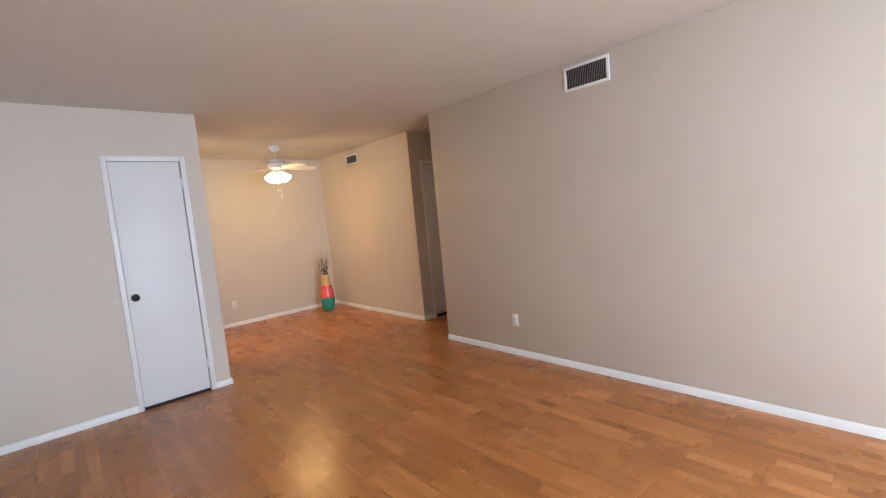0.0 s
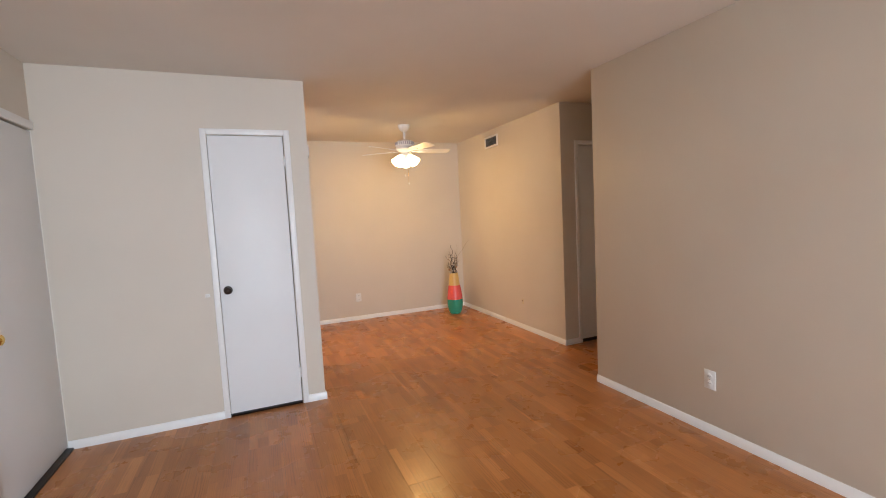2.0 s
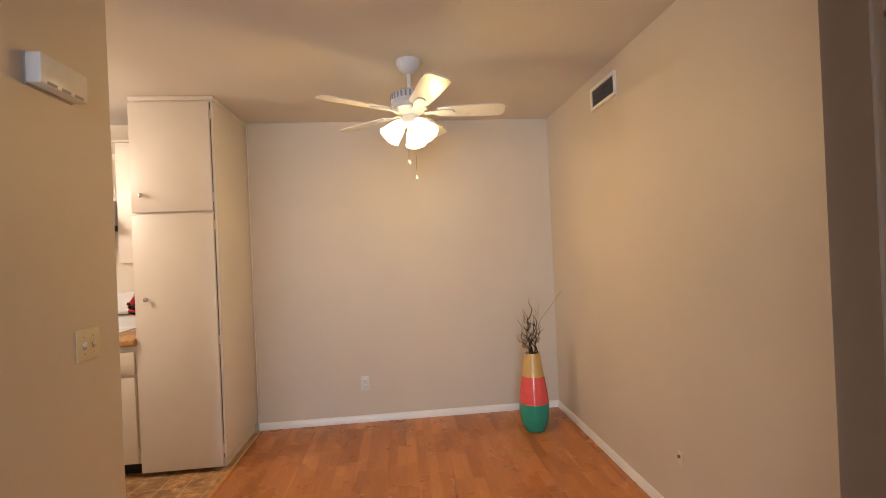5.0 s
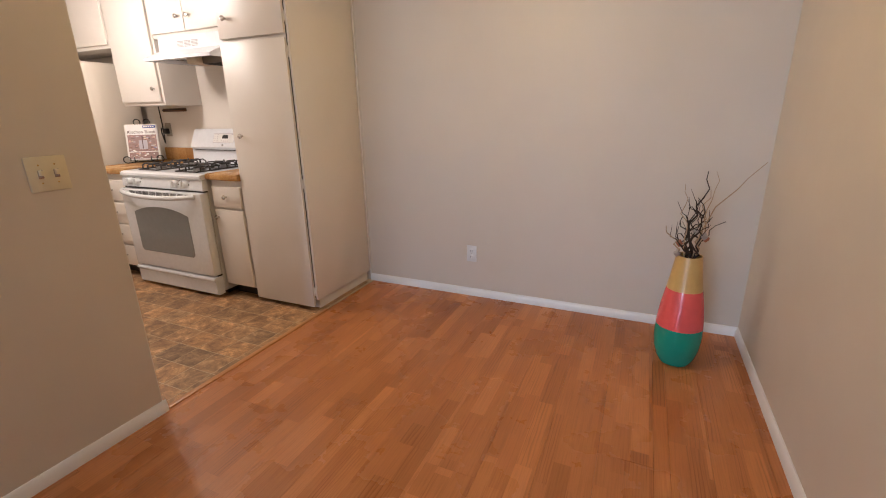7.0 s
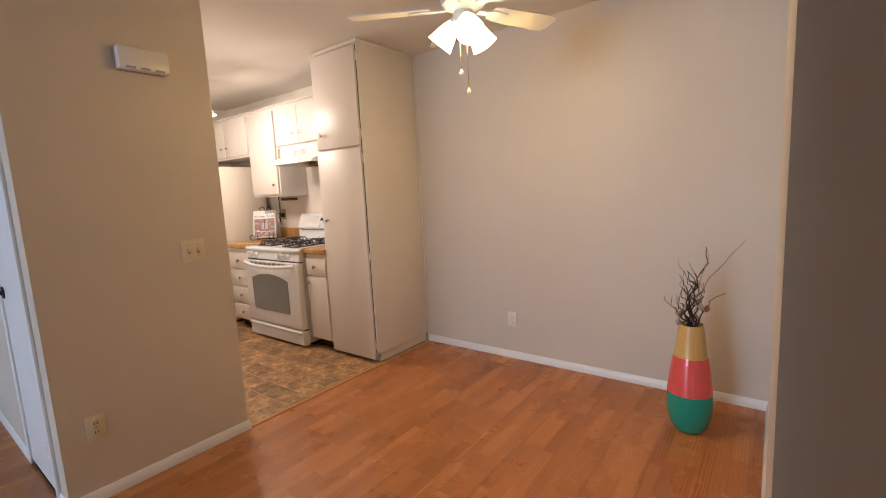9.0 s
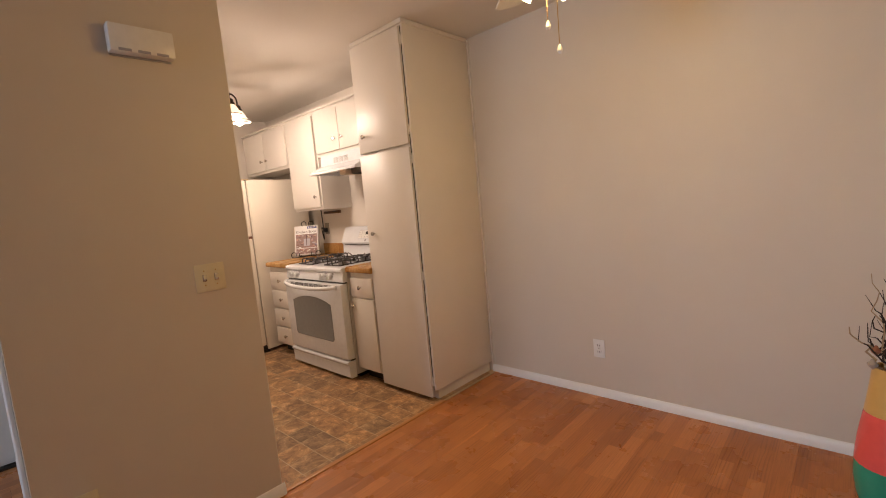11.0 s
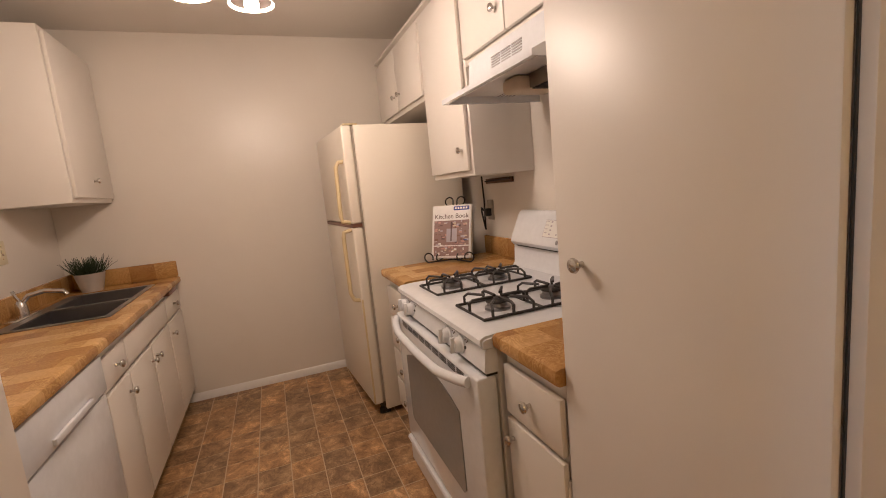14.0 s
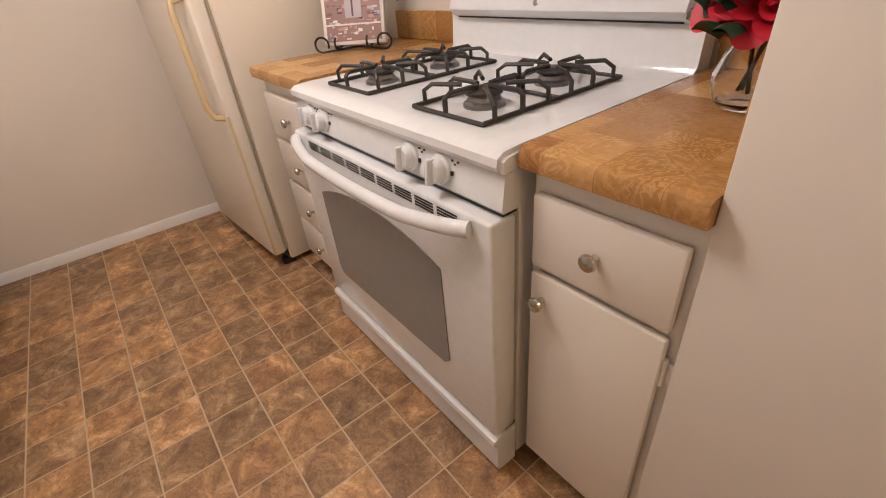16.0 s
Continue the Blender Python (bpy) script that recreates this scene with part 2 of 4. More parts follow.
BRASS = plain("polished_brass", (0.80, 0.56, 0.20), 0.18, 1.0)
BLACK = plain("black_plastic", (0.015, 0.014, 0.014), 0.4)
IRON = plain("cast_iron_grate", (0.055, 0.05, 0.047), 0.5, 0.3, 0.1)
BRONZE = plain("dark_bronze", (0.045, 0.032, 0.026), 0.4, 0.6)
WROUGHT = plain("wrought_iron", (0.03, 0.025, 0.022), 0.5, 0.5)
OVENGLASS = plain("oven_window_grey", (0.27, 0.28, 0.285), 0.16)
PLASTIC = plain("white_plastic", (0.82, 0.81, 0.78), 0.3)
IVORY = plain("ivory_plastic", (0.74, 0.66, 0.46), 0.35)
FANWHITE = plain("fan_white", (0.80, 0.80, 0.80), 0.35)
FANGREY = plain("fan_vent_grey", (0.35, 0.35, 0.40), 0.5)
VENTGREY = plain("vent_louver_grey", (0.45, 0.44, 0.43), 0.55, 0.2)
VENTDARK = plain("vent_dark", (0.07, 0.07, 0.07), 0.8)
VYEL = plain("vase_bamboo", (0.66, 0.43, 0.14), 0.3)
VRED = plain("vase_coral", (0.80, 0.115, 0.105), 0.12)
VGRN = plain("vase_green", (0.02, 0.31, 0.215), 0.12)
TWIG = plain("twig_dark", (0.035, 0.022, 0.016), 0.8)
TWIGPALE = plain("twig_pale", (0.42, 0.30, 0.18), 0.8)
SEED = plain("seed_pod", (0.40, 0.16, 0.08), 0.7)
STEEL = plain("stainless_steel", (0.33, 0.33, 0.34), 0.34, 1.0)
MESH = plain("hood_filter", (0.22, 0.19, 0.16), 0.45, 0.8)
AMBER = plain("hood_light_cover", (0.62, 0.50, 0.36), 0.4)
PAPER = plain("book_cover_white", (0.80, 0.78, 0.76), 0.35)
PAGES = plain("book_pages", (0.70, 0.66, 0.58), 0.8)
NAVY = plain("print_navy", (0.03, 0.05, 0.25), 0.4)
INK = plain("print_ink", (0.10, 0.05, 0.05), 0.5)
PINK = plain("print_pink", (0.52, 0.28, 0.24), 0.4)
LILAC = plain("print_lilac", (0.45, 0.40, 0.45), 0.4)
PHOTO = plain("print_photo", (0.28, 0.17, 0.15), 0.4)
UMBER = plain("print_umber", (0.20, 0.09, 0.06), 0.4)
ROSE = plain("rose_petal", (0.55, 0.012, 0.03), 0.5)
LEAF = plain("leaf_dark_green", (0.02, 0.05, 0.02), 0.5)
STEM = plain("stem_brown", (0.06, 0.05, 0.025), 0.6)
GRASS = plain("plant_green", (0.014, 0.032, 0.010), 0.6)
POT = plain("pot_grey", (0.42, 0.38, 0.34), 0.6)
RUSTWOOD = plain("strip_brown_wood", (0.16, 0.07, 0.03), 0.5)
GLASS = glass_mat("clear_glass")
PANE = glass_mat("window_glass")
FANSHADE = glow("fan_shade_frosted_glass", (1.0, 0.74, 0.38), 9.0)
CHSHADE = glow("chandelier_shade_glass", (1.0, 0.76, 0.50), 1.8)
BULB = glow("bulb_lit", (1.0, 0.82, 0.55), 30.0)

# ---- mesh helpers ----


def box(bm, x0, x1, y0, y1, z0, z1, bevel=0.0, seg=2):
    ret = bmesh.ops.create_cube(bm, size=1.0, matrix=Matrix.LocRotScale(((x0 + x1) / 2, (y0 + y1) / 2, (z0 + z1) / 2), None, (abs(x1 - x0), abs(y1 - y0), abs(z1 - z0))))
    if bevel:
        vs = set(ret["verts"])
        es = [e for e in bm.edges if e.verts[0] in vs and e.verts[1] in vs]
        bmesh.ops.bevel(bm, geom=es, offset=bevel, segments=seg, affect="EDGES", profile=0.5)
    return bm


def B(x0, x1, y0, y1, z0, z1, bevel=0.0, seg=2):
    return box(bmesh.new(), x0, x1, y0, y1, z0, z1, bevel, seg)


def lathe(prof, n=28, m=None, bm=None):
    """Turned solid: prof is rows of (radius, height)."""
    bm = bm or bmesh.new()
    rings = []
    for r, z in prof:
        ring = []
        for i in range(n):
            a = 2 * math.pi * i / n
            v = Vector((r * math.cos(a), r * math.sin(a), z))
            ring.append(bm.verts.new(m @ v if m else v))
        rings.append(ring)
    for a, b in zip(rings, rings[1:]):
        for i in range(n):
            bm.faces.new((a[i], a[(i + 1) % n], b[(i + 1) % n], b[i]))
    for ring, flip in ((rings[0], True), (rings[-1], False)):
        if (ring[0].co - ring[n // 2].co).length > 1e-4:
            bm.faces.new(ring[::-1] if flip else ring)
    bmesh.ops.recalc_face_normals(bm, faces=bm.faces)
    return bm


def tube(pts, r, n=8, bm=None, taper=1.0):
    """A rod of radius r along pts; its end radius is r * taper."""
    bm = bm or bmesh.new()
    pts = [Vector(p) for p in pts]
    rings, up = [], None
    for i, p in enumerate(pts):
        d = (pts[min(i + 1, len(pts) - 1)] - pts[max(i - 1, 0)]).normalized()
        if up is None:
            up = d.orthogonal().normalized()
        up = (up - d * up.dot(d))
        up = up.normalized() if up.length > 1e-6 else d.orthogonal().normalized()
        side = d.cross(up)
        rr = r * (1 + (taper - 1) * i / max(len(pts) - 1, 1))
        rings.append([bm.verts.new(p + rr * (math.cos(2 * math.pi * k / n) * up + math.sin(2 * math.pi * k / n) * side)) for k in range(n)])
    for a, b in zip(rings, rings[1:]):
        for k in range(n):
            bm.faces.new((a[k], a[(k + 1) % n], b[(k + 1) % n], b[k]))
    bm.faces.new(rings[0][::-1])
    bm.faces.new(rings[-1])
    return bm


def arc(c, r, a0, a1, n, u, v):
    """Points of an arc about c in the plane of u and v, degrees."""
    c, u, v = Vector(c), Vector(u), Vector(v)
    return [c + r * (math.cos(radians(a0 + (a1 - a0) * i / n)) * u + math.sin(radians(a0 + (a1 - a0) * i / n)) * v) for i in range(n + 1)]


def prism(outline, y0, y1, bm=None, axis="y"):
    """Extrude an outline of (a, b) pairs along an axis: y takes (x, z), x takes (y, z), z takes (x, y)."""
    bm = bm or bmesh.new()

    def at(a, b, c):
        return {"y": (a, c, b), "x": (c, a, b), "z": (a, b, c)}[axis]
    f = [bm.verts.new(at(a, b, y0)) for a, b in outline]
    g = [bm.verts.new(at(a, b, y1)) for a, b in outline]
    k = len(f)
    for i in range(k):
        bm.faces.new((f[i], f[(i + 1) % k], g[(i + 1) % k], g[i]))
    bm.faces.new(f[::-1])
    bm.faces.new(g)
    bmesh.ops.recalc_face_normals(bm, faces=bm.faces)
    return bm


def mesh_of(name, bm, material, smooth=True):
    me = bpy.data.meshes.new(name)
    bm.normal_update()
    bm.to_mesh(me)
    bm.free()
    me.materials.append(material)
    if smooth:
        me.shade_smooth()
        me.set_sharp_from_angle(angle=radians(35))
    return me


def part(name, bm, material, parent, label=""):
    ob = new(name, mesh_of(name, bm, material))
    ob.parent = parent
    if label:
        ob["label"] = label
    return ob


def thing(name, label, category, at=(0, 0, 0), turn=0, group="", kind=""):
    ob = new(name)
    ob.empty_display_size = 0.1
    ob.matrix_world = pose(*at, 0, 0, turn)
    return tagged(ob, label, category, group, kind)


def solid(name, bm, material, label, category, kind="", at=(0, 0, 0)):
    ob = new(name, mesh_of(name, bm, material))
    ob.location = at
    return tagged(ob, label, category, "", kind)


def structure(name, bm, material, label, category):
    return solid(name, bm, material, label, category, "structure")


# ---- the shell ----
H = 2.445
KX = -5.58     # far wall of the kitchen
LX = -4.06     # wall of the front door
NX = -2.43     # partition between dining nook and closet
RX = -0.385    # long wall of the living room
CY = -2.56     # closet wall
KY = -1.737    # kitchen face of the closet block
HY0, HY1 = -3.32, -2.43   # hallway
BY = -9.9      # window wall
T = 0.12

structure("wall_north", B(KX - T, T, 0, T, -0.05, H), WALL, "smooth greige painted dining wall", "wall")
structure("wall_nook_east", B(0, T, HY1 + 0.0, 0, -0.05, H), WALL, "greige painted wall beside the dining nook", "wall")
bm = B(RX, RX + T, BY, HY0 - 0.0, -0.05, H, 0.004)
structure("wall_living_east", bm, WALL, "long blank greige living room wall", "wall")
bm = B(T, 0.205, HY1, HY1 + T, -0.05, H)
box(bm, 0.205, 0.965, HY1, HY1 + T, 2.035, H)
box(bm, 0.965, 1.9, HY1, HY1 + T, -0.05, H)
structure("wall_hall_north", bm, WALL, "greige hallway wall with a door opening", "wall")
structure("wall_hall_south", B(RX + T, 1.9, HY0 - T, HY0, -0.05, H), WALL, "greige painted hallway wall", "wall")
structure("wall_hall_end", B(1.9, 1.9 + T, HY0 - T, HY1 + T, -0.05, H), WALL, "greige wall closing the hallway", "wall")
bm = B(LX, -3.108, CY, CY + T, -0.05, H)
box(bm, -3.108, -2.600, CY, CY + T, 2.035, H)
box(bm, -2.600, -2.57, CY, CY + T, -0.05, H)
structure("wall_closet", bm, WALL, "greige wall with a narrow closet door", "wall")
structure("wall_partition", B(-2.57, NX, CY, KY - 0.003, -0.05, H), WALL, "greige partition between dining nook and closet", "wall")
bm = B(-3.28, -2.57, KY - T, KY, -0.05, H)
box(bm, -2.57, NX - 0.001, KY - 0.003, KY, -0.05, H)
structure("wall_kitchen_south", bm, CREAM, "glossy cream painted kitchen wall", "wall")
structure("wall_kitchen_return", B(-3.28, -3.28 + T, -2.42, KY - T, -0.05, H), CREAM, "cream painted kitchen return wall", "wall")
structure("wall_sink", B(KX, LX, -2.44, CY + 0.0, -0.05, H), CREAM, "cream painted wall behind the sink", "wall")
structure("wall_sink_near", B(LX, -3.28, -2.42, -2.43, -0.05, H), CREAM, "cream painted wall behind the counter", "wall")
structure("wall_kitchen_west", B(KX - T, KX, CY, 0, -0.05, H), CREAM, "cream painted end wall of the kitchen", "wall")
structure("wall_stove", B(KX, -2.985, -0.006, 0, -0.05, H), CREAM, "white painted wall behind the stove", "wall")
bm = B(LX - T, LX, BY, -3.372, -0.05, H)
box(bm, LX - T, LX, -3.372, -2.492, 2.045, H)
box(bm, LX - T, LX, -2.492, CY + T, -0.05, H)
structure("wall_west", bm, WALL, "greige living room wall with the front door", "wall")
bm = B(LX - T, -3.45, BY - T, BY, -0.05, H)
box(bm, -1.25, RX + T, BY - T, BY, -0.05, H)
box(bm, -3.45, -1.25, BY - T, BY, 2.3, H)
box(bm, -3.45, -1.25, BY - T, BY, -0.05, 0.2)
structure("wall_south", bm, WALL, "greige wall with a wide living room window", "wall")
structure("ceiling", B(KX - T, 1.9 + T, BY - T, T, H, H + 0.1), CEIL, "off-white painted flat ceiling", "ceiling")
structure("floor", B(KX - T, 1.9 + T, BY - T, T, -0.12, -0.008), SUB, "wood laminate strip floor of living room and nook", "floor")
floor = bpy.data.objects["floor"]

win = structure("window_1", B(-3.45, -3.39, BY - 0.09, BY - 0.03, 0.2, 2.3, 0.004), TRIM, "wide white framed living room window", "window")
for a in ((-1.31, -1.25, 0.2, 2.3), (-2.38, -2.32, 0.2, 2.3), (-3.39, -1.31, 0.2, 0.26), (-3.39, -1.31, 2.24, 2.3)):
    part("window_frame", B(a[0], a[1], BY - 0.085, BY - 0.035, a[2], a[3], 0.004), TRIM, win)
for a in ((-3.39, -2.38), (-2.32, -1.31)):
    p = part("pane", B(a[0], a[1], BY - 0.064, BY - 0.058, 0.26, 2.24), PANE, win)
    p.visible_shadow = False


def baseboard(x0, x1, y0, y1, facing):
    """White two-step baseboard against a wall, facing +x, -x, +y or -y."""
    prof = [(0, 0), (0.013, 0), (0.013, 0.027), (0.010, 0.036), (0.008, 0.047), (0.003, 0.055), (0, 0.055)]
    ax, sg = facing[1], 1 if facing[0] == "+" else -1
    if ax == "x":
        bm = prism([(x0 + sg * d, z) for d, z in prof], y0, y1, axis="y")
    else:
        bm = prism([(y0 + sg * d, z) for d, z in prof], x0, x1, axis="x")
    return structure("baseboard", bm, TRIM, "white painted wooden baseboard along the wall", "baseboard")


baseboard(RX, RX, BY, HY0 - 0.004, "-x")
baseboard(RX, 1.9, HY0, HY0, "+y")
baseboard(0, 0, HY1 - 0.012, -0.013, "-x")
baseboard(0.0, 0.165, HY1, HY1, "-y")
baseboard(-2.458, 0, -0.001, 0, "-y")
baseboard(NX, NX, CY, KY + 0.012, "+x")
baseboard(LX, -3.145, CY, CY, "-y")
baseboard(-2.558, NX + 0.012, CY, CY, "-y")
baseboard(LX, LX, BY, -3.412, "+x")
baseboard(KX, KX, -1.928, -0.012, "+x")
baseboard(-3.28, NX, KY, KY, "+y")
structure("trim_pantry_back", B(-2.466, -2.455, -0.013, 0, 0.05, H - 0.01, 0.003), CAB, "thin white painted corner bead beside the pantry", "trim")


def casing(x0, x1, y, ztop, w=0.04, d=0.014, name="trim_closet"):
    """Flat door casing on a wall that faces -y."""
    bm = B(x0, x0 + w, y - d, y, 0, ztop, 0.004)
    box(bm, x1 - w, x1, y - d, y, 0, ztop, 0.004)
    box(bm, x0 + w, x1 - w, y - d, y, ztop - w, ztop, 0.004)
    return structure(name, bm, TRIM, "white painted flat door casing", "trim")


def knob_bm(axis_m, r=0.026, stem=0.035, rose=0.03):
    return lathe([(rose, 0), (rose, 0.006), (0.010, 0.010), (0.009, stem * 0.6), (r * 0.75, stem * 0.7), (r, stem), (r * 0.95, stem + 0.014), (r * 0.5, stem + 0.022), (0.001, stem + 0.024)], 20, axis_m)


def hinge_bm(x, y, z, h=0.075):
    bm = lathe([(0.006, -h / 2), (0.007, -h / 2 + 0.004), (0.006, -h / 2 + 0.006), (0.006, h / 2 - 0.006), (0.007, h / 2 - 0.004), (0.006, h / 2)], 10, Matrix.Translation((x, y, z)))
    box(bm, x - 0.014, x + 0.002, y + 0.002, y + 0.006, z - h / 2, z + h / 2)
    return bm


OUT = pose(0, 0, 0, 90, 0, 0)       # turned solids that point to -y
IN_X = pose(0, 0, 0, 0, 90, 0)      # turned solids that point to +x

# closet door
casing(-3.145, -2.556, CY, 2.078)
d1 = structure("door_1", B(-3.103, -2.605, CY - 0.004, CY + 0.03, 0.025, 2.032, 0.003), DOORP, "closed narrow white slab closet door", "door")
part("door_knob", knob_bm(Matrix.Translation((-3.052, CY - 0.004, 0.935)) @ OUT), BRONZE, d1, "dark bronze round door knob")
for z in (0.25, 1.85):
    part("hinge", hinge_bm(-2.603, CY - 0.012, z), TRIM, d1)
# black filler standing in for the shade below the closet door
structure("trim_closet_shade", B(-3.108, -2.60, CY + 0.03, CY + 0.05, 0, 0.03), BLACK, "black strip for the shade under the closet door", "trim")
catch = thing("door_catch", "small clear plastic door catch on the wall", "door catch", (-3.185, CY, 0.91))
part("base", B(-0.016, 0.016, -0.006, 0, -0.012, 0.012, 0.003), PLASTIC, catch)
part("peg", lathe([(0.006, 0), (0.007, 0.018), (0.003, 0.022)], 12, Matrix.Translation((0, -0.005, 0)) @ OUT), PLASTIC, catch)

# front door in the west wall
bm = B(LX, LX + 0.014, -3.412, -3.366, 0, 2.095, 0.004)
box(bm, LX, LX + 0.014, -2.498, -2.452, 0, 2.095, 0.004)
box(bm, LX, LX + 0.014, -3.366, -2.498, 2.045, 2.095, 0.004)
structure("trim_front_door", bm, TRIM, "white painted front door casing", "trim")
d2 = structure("door_2", B(LX - 0.045, LX - 0.006, -3.366, -2.498, 0.018, 2.035, 0.003), DOORP, "closed white painted wooden front door", "door")
part("door_knob", knob_bm(Matrix.Translation((LX - 0.006, -3.30, 0.90)) @ IN_X, 0.027, 0.05, 0.034), BRASS, d2, "polished brass door knob")
part("deadbolt", lathe([(0.028, 0), (0.028, 0.006), (0.02, 0.012), (0.008, 0.014), (0.008, 0.022)], 18, Matrix.Translation((LX - 0.006, -3.30, 1.06)) @ IN_X), CHROME, d2, "nickel deadbolt thumb turn")
for z in (0.25, 1.05, 1.85):
    part("hinge", lathe([(0.007, -0.045), (0.007, 0.045)], 10, Matrix.Translation((LX + 0.002, -2.497, z))), TRIM, d2)
structure("trim_front_threshold", B(LX - T, LX + 0.03, -3.366, -2.498, -0.008, 0.014, 0.005), BRONZE, "dark metal front door threshold", "trim")

# hallway door
casing(0.165, 1.005, HY1, 2.075, name="trim_hall_door")
d3 = structure("door_3", B(0.21, 0.96, HY1 + 0.012, HY1 + 0.047, 0.03, 2.03, 0.003), DOORP, "closed white painted hallway door", "door")
part("door_knob", knob_bm(Matrix.Translation((0.90, HY1 + 0.012, 0.93)) @ OUT), BRONZE, d3, "dark bronze round door knob")
part("hinge", hinge_bm(0.212, HY1 + 0.002, 1.82), TRIM, d3)
# shade below the hallway door, done as a black filler
structure("trim_hall_shade", B(0.205, 0.965, HY1 + 0.03, HY1 + 0.06, -0.003, 0.03), BLACK, "black strip for the shade under the hallway door", "trim")


# ---- wall plates, vents ----
def outlet(at, turn, mat=PLASTIC, label="white duplex wall outlet with a cover plate"):
    t = thing("wall_outlet", label, "outlet", at, turn)
    part("cover_plate", B(-0.036, 0.036, -0.006, 0, -0.058, 0.058, 0.003), mat, t)
    for z in (0.021, -0.021):
        r = part("receptacle", lathe([(0.017, 0), (0.017, 0.003), (0.015, 0.004)], 18, Matrix.Translation((0, -0.006, z)) @ OUT), mat, t)
        for x in (-0.006, 0.006):
            part("slot", B(x - 0.0014, x + 0.0014, -0.0115, -0.0095, z - 0.004, z + 0.006), BLACK, r, "dark socket slot")
    part("screw", lathe([(0.003, 0), (0.002, 0.002)], 10, Matrix.Translation((0, -0.006, 0)) @ OUT), CHROME, t)
    return t


outlet((-1.615, -0.001, 0.312), 0)
outlet((RX, -4.283, 0.333), -90)
outlet((NX, -2.43, 0.345), 90, IVORY, "ivory duplex outlet with a cover plate")


def switch_plate(at, turn, gangs, mat, label):
    t = thing("light_switch", label, "switch", at, turn)
    w = 0.036 + 0.023 * (gangs - 1)
    part("cover_plate", B(-w, w, -0.006, 0, -0.058, 0.058, 0.003), mat, t)
    for g in range(gangs):
        x = (g - (gangs - 1) / 2) * 0.046
        part("toggle", B(x - 0.005, x + 0.005, -0.017, -0.004, -0.004, 0.013, 0.002), mat, t)
        part("surround", B(x - 0.008, x + 0.008, -0.0085, -0.006, -0.014, 0.014, 0.001), CHROME, t)
        for z in (-0.03, 0.03):
            part("screw", lathe([(0.003, 0), (0.002, 0.002)], 10, Matrix.Translation((x, -0.006, z)) @ OUT), BRASS, t)
    return t


switch_plate((NX, -1.92, 1.082), 90, 2, IVORY, "ivory double light switch with brass screws")
switch_plate((LX, -3.70, 1.09), 90, 1, PLASTIC, "white single light switch beside the front door")
jack = thing("wall_jack", "small brown wall jack on the dining wall", "wall jack", (0, -1.655, 0.33), -90)
part("base", B(-0.014, 0.014, -0.008, 0, -0.03, 0.03, 0.004), IVORY, jack)
part("socket", lathe([(0.008, 0), (0.008, 0.006), (0.004, 0.007)], 14, Matrix.Translation((0, -0.008, 0.008)) @ OUT), UMBER, jack, "dark brown socket")
phone = thing("wall_bracket", "narrow ivory wall plate with two screws", "wall plate", (-2.79, KY, 1.37), 180)
part("plate", B(-0.022, 0.022, -0.01, 0, -0.07, 0.07, 0.003), IVORY, phone)
for z in (-0.052, 0.052):
    part("screw", lathe([(0.006, 0), (0.006, 0.004), (0.003, 0.006)], 12, Matrix.Translation((0, -0.01, z)) @ OUT), BRASS, phone)
chime = thing("door_chime", "white plastic door chime box high on the wall", "door chime", (NX, -2.05, 1.995), 90)
part("cover", B(-0.105, 0.105, -0.055, -0.008, -0.048, 0.05, 0.006), PLASTIC, chime)
part("back_plate", B(-0.10, 0.10, -0.008, 0, -0.052, 0.052), VENTGREY, chime)
for x in (-0.06, 0, 0.06):
    part("grille_slot", B(x - 0.02, x + 0.02, -0.0565, -0.05, -0.045, -0.036), FANGREY, chime, "dark sound slot")


def air_vent(at, turn, w, h, label):
    t = thing("air_vent", label, "vent", at, turn)
    f = 0.022
    part("backing", B(-w / 2 + f, w / 2 - f, -0.003, 0, -h / 2 + f, h / 2 - f), VENTDARK, t)
    bm = B(-w / 2, w / 2, -0.014, 0, h / 2 - f, h / 2, 0.003)
    box(bm, -w / 2, w / 2, -0.014, 0, -h / 2, -h / 2 + f, 0.003)
    box(bm, -w / 2, -w / 2 + f, -0.014, 0, -h / 2 + f, h / 2 - f, 0.003)
    box(bm, w / 2 - f, w / 2, -0.014, 0, -h / 2 + f, h / 2 - f, 0.003)
    part("frame", bm, TRIM, t, "white painted metal frame")
    n = int((w - 2 * f) / 0.014)
    for i in range(n):
        x = -w / 2 + f + (i + 0.5) * (w - 2 * f) / n
        part("slat", prism([(x - 0.004, -0.003), (x - 0.003, -0.003), (x + 0.004, -0.011), (x + 0.003, -0.011)], -h / 2 + f, h / 2 - f, axis="z"), VENTGREY, t)
    return t


air_vent((RX, -5.155, 2.31), -90, 0.37, 0.185, "white framed supply vent with grey vertical louvers")
air_vent((0, -1.045, 2.295), -90, 0.325, 0.145, "small white framed vent with grey louvers")

